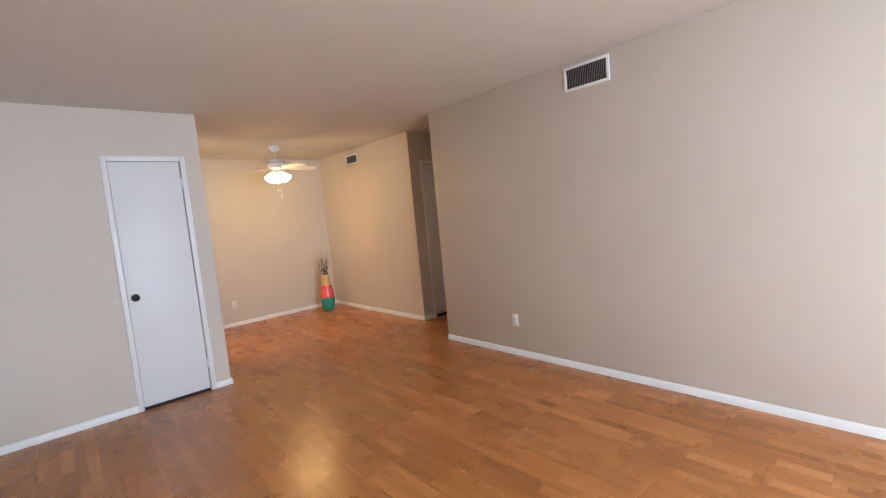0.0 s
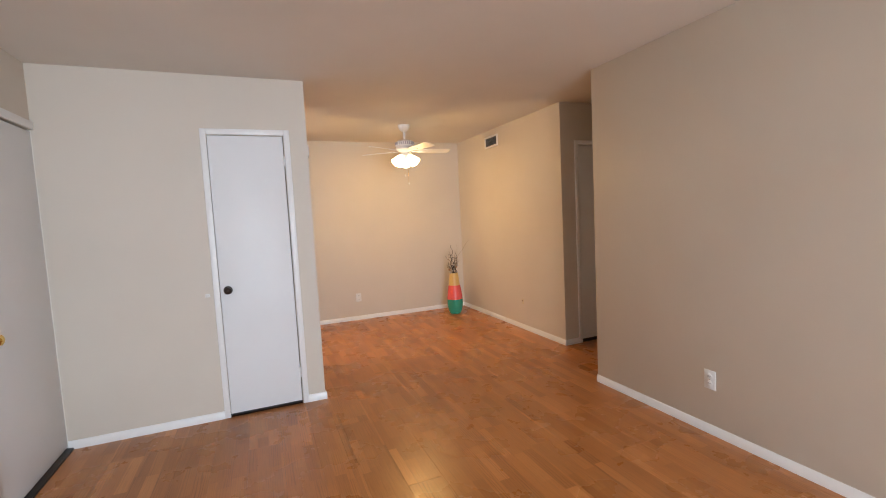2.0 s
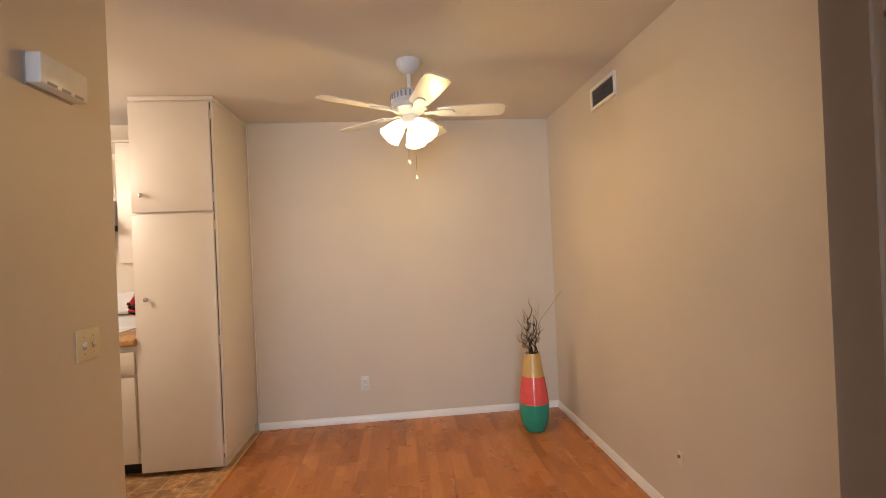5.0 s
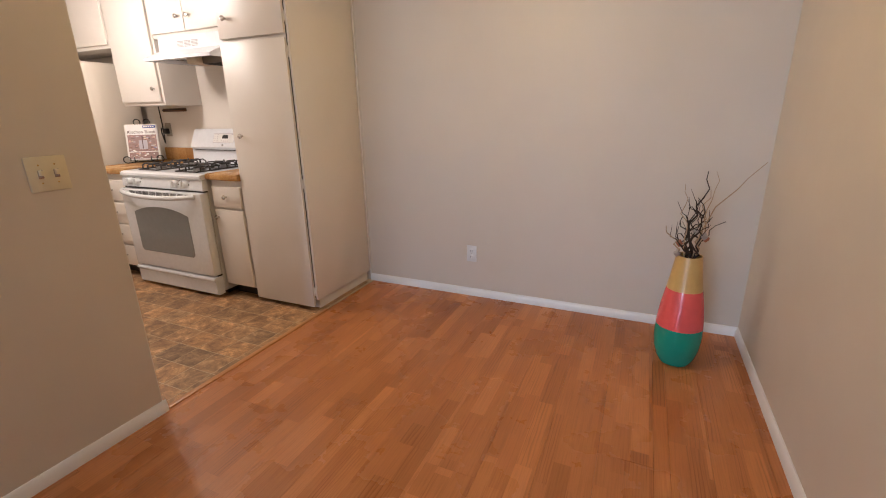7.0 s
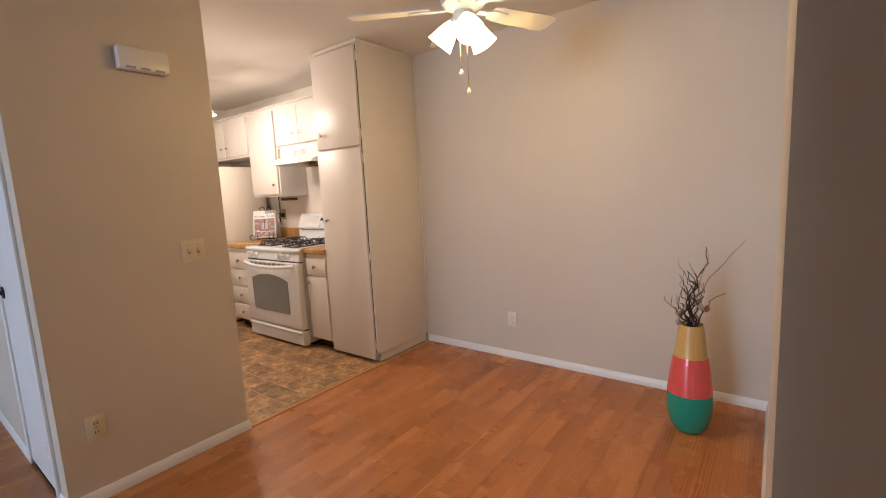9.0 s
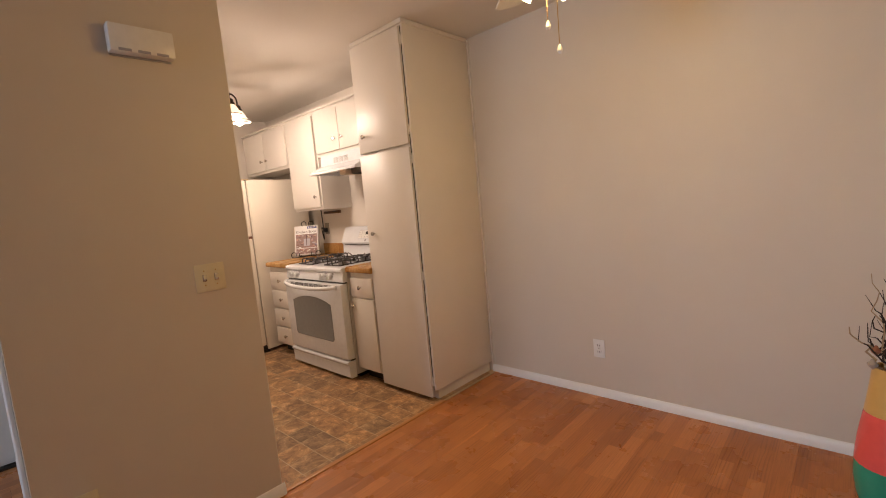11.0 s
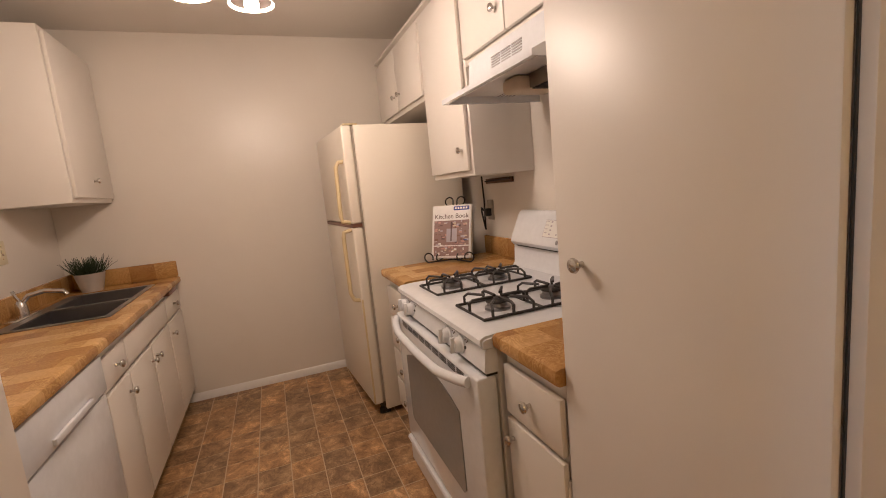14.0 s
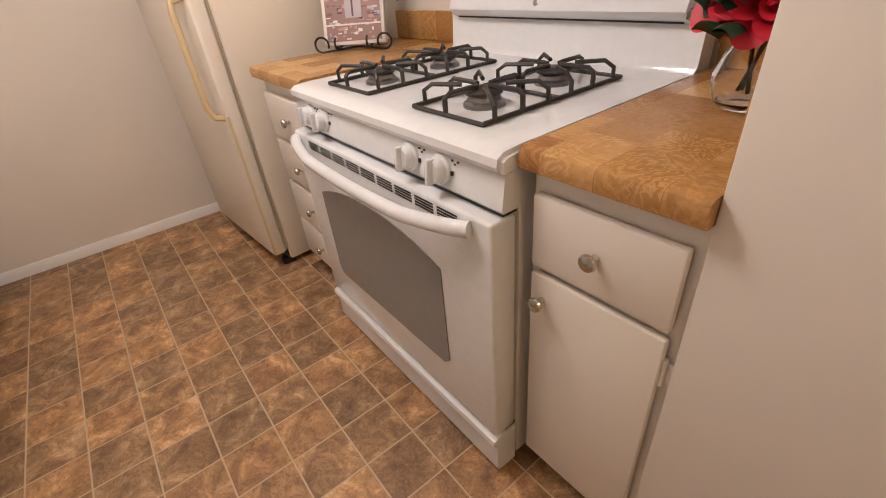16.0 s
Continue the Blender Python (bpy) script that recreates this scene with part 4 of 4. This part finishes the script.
part("door_gap", B(FX0 + 0.002, FX1 - 0.002, -0.754, -0.70, 1.131, 1.151), UMBER, fr, "dark brown gap between the doors")
hxx = FX1 - 0.035
part("handle", tube([(hxx, -0.75, 1.50), (hxx, -0.785, 1.495), (hxx, -0.80, 1.47), (hxx, -0.806, 1.20), (hxx, -0.80, 1.17), (hxx, -0.757, 1.16)], 0.012, 10), FRIDGE_TRIM, fz, "yellowed plastic door handle")
part("handle", tube([(hxx, -0.757, 1.12), (hxx, -0.80, 1.11), (hxx, -0.806, 1.08), (hxx, -0.806, 0.76), (hxx, -0.79, 0.72), (hxx, -0.755, 0.71)], 0.012, 10), FRIDGE_TRIM, fd, "yellowed plastic door handle")
part("handle_trim", B(FX1 - 0.002, FX1 + 0.003, -0.758, -0.748, 0.09, 0.72), FRIDGE_TRIM, fd, "yellowed edge trim strip")
part("hinge_cover", B(FX1 - 0.06, FX1 - 0.005, -0.74, -0.66, 1.691, 1.70, 0.003), FRIDGE_TRIM, fr)
fr.matrix_world = pose(-4.652, -0.795, 0) @ pose(0, 0, 0, 0, 0, 4.5) @ pose(4.70, 0.757, 0)
part("foot", lathe([(0.02, 0), (0.02, 0.03)], 12, Matrix.Translation((FX1 - 0.04, -0.70, 0))), BLACK, fr)

# things on the counters
bk = thing("cookbook", "cookbook with a white printed cover on an easel", "book", (-4.445, -0.315, 0.915), 45)
LEAN = pose(0, 0, 0, -17, 0, 0)


def leaned(bm):
    bm.transform(LEAN)
    return bm


part("cover", leaned(B(-0.118, 0.118, -0.003, 0, 0, 0.30, 0.001)), PAPER, bk)
part("pages", leaned(B(-0.114, 0.112, 0, 0.026, 0.003, 0.297)), PAGES, bk)
part("back_cover", leaned(B(-0.118, 0.118, 0.026, 0.029, 0, 0.30, 0.001)), PAPER, bk)
part("title_box", leaned(B(0.012, 0.105, -0.0042, -0.0028, 0.268, 0.291)), NAVY, bk, "navy title box")
for i in range(5):
    part("letter_bar", leaned(B(0.02 + 0.016 * i, 0.030 + 0.016 * i, -0.005, -0.0043, 0.275, 0.285)), PAPER, bk)
ph = part("photograph", leaned(B(-0.105, 0.105, -0.0042, -0.0028, 0.012, 0.212)), PHOTO, bk, "printed photograph of a kitchen")
rng = random.Random(3)
for i in range(110):
    x, z = rng.uniform(-0.104, 0.085), rng.uniform(0.014, 0.203)
    w, h = rng.uniform(0.006, 0.022), rng.uniform(0.003, 0.012)
    band = (PINK, AMBER, UMBER, LILAC, INK) if z > 0.115 else (PINK, LILAC, UMBER, NAVY, PAPER, INK) if z > 0.07 else (PINK, LILAC, AMBER, PHOTO, PAPER)
    part("print_patch", leaned(B(x, min(x + w, 0.104), -0.0046 - 0.00001 * i, -0.0041, z, min(z + h, 0.211))), rng.choice(band), ph)
part("print_patch", leaned(B(-0.028, 0.034, -0.0062, -0.0041, 0.09, 0.165)), LILAC, ph)
part("print_patch", leaned(B(-0.003, 0.004, -0.0064, -0.0041, 0.095, 0.205)), INK, ph)
part("print_patch", leaned(B(-0.105, 0.105, -0.0061, -0.0041, 0.066, 0.071)), PAPER, ph)
txt = bpy.data.curves.new("title", "FONT")
txt.body, txt.size, txt.extrude, txt.align_x = "Kitchen Book", 0.037, 0.0004, "CENTER"
txt.materials.append(INK)
tx = new("title", txt)
tx.parent = bk
tx.matrix_basis = LEAN @ pose(0, -0.0048, 0.224, 90, 0, 0)

ea = thing("book_easel", "black wrought iron scroll easel on the worktop", "easel", (-4.445, -0.315, 0.892), 45)
U, V, W = (1, 0, 0), (0, 0, 1), (0, -1, 0)


def lean_pts(pts, dy=0.035):
    return [LEAN @ (Vector(p) + Vector((0, dy, 0.02))) for p in pts]


for s in (-1, 1):
    scroll = arc((s * 0.115, 0, 0.035), 0.028, 90, 90 - s * 0 + (330 if s < 0 else -330), 16, U, V)
    part("foot_scroll", tube([(0, 0.03, 0.012), (s * 0.07, 0.0, 0.008)] + arc((s * 0.12, -0.03, 0.032), 0.026, -90, -90 + s * 300, 14, U, V), 0.004, 7), WROUGHT, ea)
    part("holder", tube([(s * 0.06, 0.03, 0.02), (s * 0.06, -0.02, 0.014), (s * 0.06, -0.045, 0.018)] + arc((s * 0.06, -0.04, 0.035), 0.018, -90, 90, 8, W, V), 0.004, 7), WROUGHT, ea)
    part("side_rail", tube(lean_pts([(s * 0.085, 0, 0), (s * 0.06, 0, 0.16), (s * 0.012, 0, 0.30)]), 0.004, 7), WROUGHT, ea)
    part("top_scroll", tube(lean_pts([(s * 0.004, 0, 0.28), (s * 0.012, 0, 0.32)] + arc((s * 0.036, 0, 0.335), 0.024, 180 if s > 0 else 0, (180 - 290) if s > 0 else 290, 14, U, V)), 0.004, 7), WROUGHT, ea)
part("back_leg", tube([LEAN @ Vector((0, 0.04, 0.27)), Vector((0, 0.22, 0.004))], 0.004, 7), WROUGHT, ea)
part("cross_bar", tube([(-0.115, 0.035, 0.02), (0.115, 0.035, 0.02)], 0.004, 7), WROUGHT, ea)

outk = thing("wall_outlet", "stained grey outlet with a black plug", "outlet", (-4.51, -0.007, 1.15))
part("cover_plate", B(-0.036, 0.036, -0.006, 0, -0.058, 0.058, 0.003), GASKET, outk)
part("plug", B(-0.018, 0.016, -0.04, -0.006, -0.035, 0.01, 0.006), BLACK, outk, "black power plug")
part("cord", tube([(-0.01, -0.035, -0.01), (-0.035, -0.045, 0.015), (-0.06, -0.03, -0.03), (-0.065, -0.012, -0.12), (-0.062, -0.010, 0.05), (-0.066, -0.012, 0.20)], 0.005, 7), BLACK, outk, "black power cord")
rail = thing("wall_strip", "narrow dark wooden strip under the wall cabinet", "wall strip", (-4.36, -0.007, 1.315))
part("strip", B(-0.165, 0.13, -0.014, 0, -0.014, 0.014, 0.003), RUSTWOOD, rail)
part("rod", tube([(-0.16, -0.02, 0.0), (0.12, -0.02, 0.006)], 0.004, 7), BRONZE, rail)

# roses in a round glass vase
gv = thing("flower_vase", "small round clear glass vase on the worktop", "vase", (-3.105, -0.31, 0.8905))
part("bowl", lathe([(0.001, 0.0), (0.032, 0.0), (0.045, 0.012), (0.054, 0.035), (0.054, 0.055), (0.044, 0.085), (0.034, 0.102), (0.036, 0.115), (0.033, 0.115), (0.031, 0.102), (0.041, 0.084), (0.051, 0.054), (0.051, 0.036), (0.042, 0.015), (0.001, 0.008)], 32), GLASS, gv)
bq = thing("rose_bouquet", "red silk roses with dark green leaves", "flowers", (-3.105, -0.31, 0.905))
rng = random.Random(11)


def petal(bm, m, w, h, curl):
    n, k = 6, 5
    grid = []
    for j in range(k + 1):
        v = j / k
        row = []
        for i in range(n + 1):
            u = i / n * 2 - 1
            ww = w * (0.35 + 0.65 * math.sin(math.pi * min(v * 0.62 + 0.1, 1)))
            x = ww * u
            y = 0.55 * w * (1 - u * u) * 1.0 + curl * v ** 3 * h
            z = h * (v - 0.12 * u * u * v)
            row.append(bm.verts.new(m @ Vector((x, y, z))))
        grid.append(row)
    for a, b in zip(grid, grid[1:]):
        for i in range(n):
            bm.faces.new((a[i], a[i + 1], b[i + 1], b[i]))


for at, tilt, az, s in (((-0.025, -0.03, 0.20), 48, -10, 1.0), ((0.055, 0.0, 0.235), 25, 60, 1.0), ((-0.065, 0.045, 0.17), 65, -80, 0.85), ((0.045, -0.065, 0.175), 55, 25, 0.85)):
    base = Matrix.Translation(at) @ pose(0, 0, 0, 0, 0, az) @ pose(0, 0, 0, tilt, 0, 0) @ Matrix.Translation((0, 0, -0.03))
    rs = None
    for ring, (cnt, rad, w, h, curl) in enumerate(((3, 0.004, 0.014, 0.045, 0.05), (4, 0.010, 0.02, 0.048, 0.15), (5, 0.017, 0.026, 0.05, 0.3), (6, 0.026, 0.03, 0.05, 0.5), (7, 0.034, 0.034, 0.045, 0.8))):
        for i in range(cnt):
            a = 360 * i / cnt + ring * 37 + rng.uniform(-9, 9)
            bm = bmesh.new()
            petal(bm, base @ pose(0, 0, 0, 0, 0, a) @ Matrix.Translation((0, rad * s, 0)) @ pose(0, 0, 0, -6 - 9 * ring, 0, 0), w * s, h * s, curl)
            if rs is None:
                rs = part("rose", bm, ROSE, bq, "deep red rose bloom")
            else:
                part("petal", bm, ROSE, rs)
    c = base @ Vector((0, 0, 0))
    part("stem", tube([c, c * 0.6 + Vector((0, 0, 0.02)), Vector((c.x * -0.25, c.y * -0.25, 0.012))], 0.0035, 6), STEM, bq)
for i in range(26):
    a, r = rng.uniform(0, 360), rng.uniform(0.02, 0.075)
    m = Matrix.Translation((r * math.cos(radians(a)), r * math.sin(radians(a)), rng.uniform(0.10, 0.17))) @ pose(0, 0, 0, 0, 0, a + 90) @ pose(0, 0, 0, rng.uniform(20, 80), 0, 0)
    bm = bmesh.new()
    petal(bm, m, 0.022, 0.065, -0.2)
    part("leaf", bm, LEAF, bq)

# ---- sink side ----
sk = thing("sink_cabinet", "off-white sink base cabinets with slab doors", "cabinet", (0, 0, 0))
bm = B(KX + 0.002, -4.07, -2.43, -1.87, 0.09, 0.70)
box(bm, KX + 0.002, -4.07, -1.89, -1.87, 0.70, 0.846)
part("body", bm, CAB, sk)
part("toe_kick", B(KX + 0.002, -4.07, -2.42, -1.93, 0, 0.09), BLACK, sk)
NORTH = pose(0, 0, 0, -90, 0, 0)
xs = [-5.56, -5.15, -4.74, -4.36, -4.08]
part("broken_edge", B(-5.42, -5.22, -1.869, -1.835, 0.822, 0.846, 0.003), UMBER, sk, "chipped dark brown edge under the worktop")
for i in range(4):
    a, b = xs[i] + 0.006, xs[i + 1] - 0.006
    if i in (0, 3):
        f = part("drawer", B(a, b, -1.869, -1.851, 0.69, 0.81, 0.004), CAB, sk)
        small_knob(((a + b) / 2, -1.851, 0.75), f, NORTH)
    elif i == 1:
        part("false_front", B(a, xs[3] - 0.006, -1.869, -1.851, 0.69, 0.81, 0.004), CAB, sk)
    d = part("door", B(a, b, -1.869, -1.851, 0.11, 0.67, 0.004), CAB, sk)
    small_knob((b - 0.04 if i < 2 else a + 0.04, -1.851, 0.60), d, NORTH)
dw = thing("dishwasher", "white built-in dishwasher with a flat panel front", "dishwasher", (0, 0, 0))
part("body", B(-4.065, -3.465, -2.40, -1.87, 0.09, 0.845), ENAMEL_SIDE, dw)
part("door", B(-4.06, -3.47, -1.869, -1.845, 0.12, 0.70, 0.006), ENAMEL, dw)
part("control_panel", B(-4.06, -3.47, -1.869, -1.838, 0.71, 0.84, 0.006), ENAMEL, dw)
part("handle", B(-3.90, -3.63, -1.838, -1.825, 0.725, 0.745, 0.004), ENAMEL, dw)
part("kick_plate", B(-4.05, -3.48, -1.93, -1.91, 0, 0.09), BLACK, dw)
wt = thing("sink_worktop", "butcher-block patterned laminate worktop around the sink", "countertop", (0, 0, 0))
SKX0, SKX1, SKY0, SKY1 = -5.30, -4.50, -2.33, -1.93


def edge_slab(x0, x1, y0, y1, front):
    if not front:
        return B(x0, x1, y0, y1, 0.848, 0.89)
    yf = y1
    prof = [(y0, 0.848), (yf - 0.01, 0.848), (yf - 0.002, 0.853), (yf, 0.862), (yf, 0.878), (yf - 0.004, 0.886), (yf - 0.014, 0.890), (y0, 0.890)]
    return prism(prof, x0, x1, axis="x")


part("slab", edge_slab(KX + 0.002, -3.282, SKY1, -1.828, True), BLOCK, wt)
part("slab_back", edge_slab(KX + 0.002, -3.282, -2.418, SKY0, False), BLOCK, wt)
part("slab_end", edge_slab(KX + 0.002, SKX0, SKY0, SKY1, False), BLOCK, wt)
part("slab_near", edge_slab(SKX1, -3.282, SKY0, SKY1, False), BLOCK, wt)
part("backsplash", B(KX + 0.022, -3.282, -2.418, -2.398, 0.891, 0.995, 0.004), BLOCK, wt)
part("end_splash", B(KX + 0.002, KX + 0.021, -2.418, -1.835, 0.891, 0.995, 0.004), BLOCK, wt)
sink = thing("kitchen_sink", "stainless steel double bowl sink", "sink", (0, 0, 0))
bm = bmesh.new()
for a in ((SKX0 - 0.012, SKX1 + 0.012, SKY1 - 0.015, SKY1 + 0.012), (SKX0 - 0.012, SKX1 + 0.012, SKY0 - 0.012, SKY0 + 0.05), (SKX0 - 0.012, SKX0 + 0.02, SKY0 + 0.05, SKY1 - 0.015), (SKX1 - 0.02, SKX1 + 0.012, SKY0 + 0.05, SKY1 - 0.015), (-4.92, -4.88, SKY0 + 0.05, SKY1 - 0.015)):
    box(bm, *a, 0.891, 0.895)
part("rim", bm, STEEL, sink)
for x0, x1 in ((SKX0 + 0.02, -4.92), (-4.88, SKX1 - 0.02)):
    bm = bmesh.new()
    y0, y1, zb = SKY0 + 0.05, SKY1 - 0.015, 0.73
    box(bm, x0, x1, y0, y1, zb - 0.003, zb)
    box(bm, x0, x0 + 0.004, y0, y1, zb, 0.891)
    box(bm, x1 - 0.004, x1, y0, y1, zb, 0.891)
    box(bm, x0, x1, y0, y0 + 0.004, zb, 0.891)
    box(bm, x0, x1, y1 - 0.004, y1, zb, 0.891)
    bw = part("bowl", bm, STEEL, sink)
    part("drain", lathe([(0.04, zb), (0.04, zb + 0.003), (0.03, zb + 0.004), (0.02, zb + 0.001)], 20, Matrix.Translation(((x0 + x1) / 2, (y0 + y1) / 2, 0))), CHROME, bw)
fau = thing("kitchen_faucet", "low chrome kitchen faucet behind the sink", "faucet", (-4.80, -2.345, 0.8905))
part("base_plate", B(-0.11, 0.11, -0.025, 0.025, 0, 0.014, 0.006, 3), CHROME, fau)
part("spout", tube([(0, 0, 0.012), (0, 0.005, 0.07), (0, 0.035, 0.105), (0, 0.10, 0.118), (0, 0.17, 0.105), (0, 0.18, 0.085)], 0.011, 12), CHROME, fau)
part("valve_body", lathe([(0.026, 0.012), (0.024, 0.05), (0.02, 0.075), (0.012, 0.085), (0.001, 0.088)], 20), CHROME, fau)
part("lever", tube([(0, 0, 0.082), (0.0, -0.012, 0.105), (0.0, -0.02, 0.135)], 0.007, 10), CHROME, fau)
switch_plate((-4.95, -2.438, 1.20), 180, 1, IVORY, "ivory light switch on the wall behind the sink")
pp = thing("potted_plant", "small green tufted plant in a grey pot", "potted plant", (-5.44, -2.27, 0.8905))
pp.scale = (1.5, 1.5, 1.3)
part("pot", lathe([(0.036, 0), (0.048, 0.06), (0.052, 0.085), (0.047, 0.085), (0.043, 0.07), (0.001, 0.068)], 24), POT, pp)
rng = random.Random(5)
bm = bmesh.new()
for i in range(170):
    a, r = rng.uniform(0, 6.28), rng.uniform(0, 0.04)
    x, y = r * math.cos(a), r * math.sin(a)
    sp = rng.uniform(0.6, 1.7)
    tube([(x, y, 0.07), (x * (1 + sp * 0.5), y * (1 + sp * 0.5), 0.10), (x * (1 + sp) + rng.uniform(-0.015, 0.015), y * (1 + sp) + rng.uniform(-0.015, 0.015), rng.uniform(0.12, 0.165))], 0.0022, 4, bm, 0.3)
part("foliage", bm, GRASS, pp, "dense thin dark green blades")
su = thing("wall_cabinet", "off-white wall cabinet above the sink counter", "cabinet", (0, 0, 0), group="upper kitchen cabinets")
part("body", B(KX + 0.002, -4.97, -2.435, -2.12, 1.41, 2.27, 0.003), CAB, su)
d = part("door", B(KX + 0.02, -4.985, -2.119, -2.10, 1.435, 2.245, 0.004), CAB, su)
small_knob((KX + 0.32, -2.10, 1.53), d, NORTH)

# chandelier
cd = thing("chandelier", "dark bronze five-arm chandelier with lit glass shades", "chandelier", (CHAND[0], CHAND[1], H))
part("canopy", lathe([(0.062, 0), (0.064, -0.008), (0.058, -0.018), (0.02, -0.026), (0.008, -0.034)], 28), BRONZE, cd)
for i in range(6):
    u = (1, 0, 0) if i % 2 else (0, 1, 0)
    pts = [Vector((0.009 * math.cos(t) * u[0], 0.009 * math.cos(t) * u[1], -0.048 - 0.026 * i + 0.017 * math.sin(t))) for t in [2 * math.pi * k / 12 for k in range(13)]]
    part("chain_link", tube(pts, 0.0025, 6), BRONZE, cd)
DROP = Matrix.Translation((0, 0, -0.055))
part("column", lathe([(0.004, -0.135), (0.018, -0.145), (0.026, -0.155), (0.026, -0.175), (0.036, -0.185), (0.036, -0.27), (0.028, -0.28), (0.022, -0.32), (0.03, -0.33), (0.012, -0.345), (0.001, -0.36)], 24, DROP), BRONZE, cd)
CH_PROF = [(0.024, 0), (0.034, -0.012), (0.048, -0.035), (0.062, -0.062), (0.078, -0.082), (0.084, -0.088), (0.081, -0.088), (0.074, -0.079), (0.058, -0.06), (0.044, -0.034), (0.03, -0.013), (0.02, -0.004)]
for i in range(5):
    ang = 18 + 72 * i
    m = DROP @ pose(0, 0, 0, 0, 0, ang)
    R = 0.185
    pts = [(0.034, 0, -0.25), (0.06, 0, -0.235), (0.075, 0, -0.19)] + [tuple(p) for p in arc((0.13, 0, -0.165), 0.055, 180, 0, 10, (1, 0, 0), (0, 0, 1))] + [(R, 0, -0.20)]
    bm = tube(pts, 0.0065, 8)
    bm.transform(m)
    ar = part("arm", bm, BRONZE, cd)
    mm = m @ Matrix.Translation((R, 0, -0.232))
    part("socket_cup", lathe([(0.012, 0.04), (0.022, 0.034), (0.026, 0.012), (0.032, 0.004), (0.032, -0.006), (0.02, -0.008)], 18, mm), BRONZE, ar)
    part("glass_shade", lathe(CH_PROF, 28, mm), CHSHADE, ar, "white glass bell lamp shade")
    part("shade_rim", lathe([(0.0735, -0.073), (0.0765, -0.075), (0.0765, -0.079), (0.0735, -0.079)], 28, mm), BRONZE, ar, "dark band round the shade")
    part("bulb", lathe([(0.012, -0.03), (0.022, -0.06), (0.028, -0.085), (0.024, -0.104), (0.010, -0.114), (0.001, -0.116)], 18, mm), BULB, ar, "lit frosted bulb")
    lamp("chandelier_bulb_light", "POINT", CHAND_W, (1.0, 0.77, 0.58), Matrix.Translation((CHAND[0], CHAND[1], H)) @ mm @ Matrix.Translation((0, 0, -0.14)), 0.03)

# ---- floor pieces ----
rng = random.Random(21)
structure("trim_threshold", B(-2.455, -2.425, KY + 0.0, -0.59, -0.006, 0.006, 0.003), OAKTRIM, "narrow oak threshold strip between laminate and vinyl", "trim")
W_, L_ = 0.195, 1.2
edges = sorted({1.9, 0.0, RX, NX, LX} | {1.9 - W_ * k for k in range(31)}, reverse=True)
for x1, x0 in zip(edges, edges[1:]):
    cx = (x0 + x1) / 2
    ya, yb = (HY0, HY1) if cx > 0 else (HY0, 0.0) if cx > RX else (BY, 0.0) if cx > NX else (BY, CY)
    y = ya - rng.uniform(0, L_)
    while y < yb:
        y0, y1 = max(y, ya), min(y + L_, yb)
        if y1 - y0 > 0.01 and x1 - x0 > 0.002:
            part("plank", B(x0 + 0.0004, x1 - 0.0004, y0 + 0.0004, y1 - 0.0004, -0.008, 0), OAK, floor)
        y += L_

vinyl = structure("floor_kitchen", B(KX, -2.44, -2.43, 0, -0.0079, -0.0012), GROUT, "brown slate-look vinyl tile kitchen floor", "floor")
PX, PY = 0.1507, 0.1545


def tile_mesh(x0, x1):
    return mesh_of("tile", B(x0 + 0.0024, x1 - 0.0024, -PY / 2 + 0.0024, PY / 2 - 0.0024, -0.001, 0.0, 0.0004, 1), SLATE)


nx0 = -3.700
cuts = [KX] + [nx0 + i * PX for i in range(-12, 9)] + [-2.452]
full = tile_mesh(-PX / 2, PX / 2)
for x0, x1 in zip(cuts, cuts[1:]):
    me = full if abs(x1 - x0 - PX) < 1e-4 else tile_mesh(-(x1 - x0) / 2, (x1 - x0) / 2)
    for j in range(-7, 8):
        y = -1.289 + PY / 2 + j * PY
        ti = new("tile", me)
        ti.location = ((x0 + x1) / 2, y, 0)
        ti.parent = vinyl
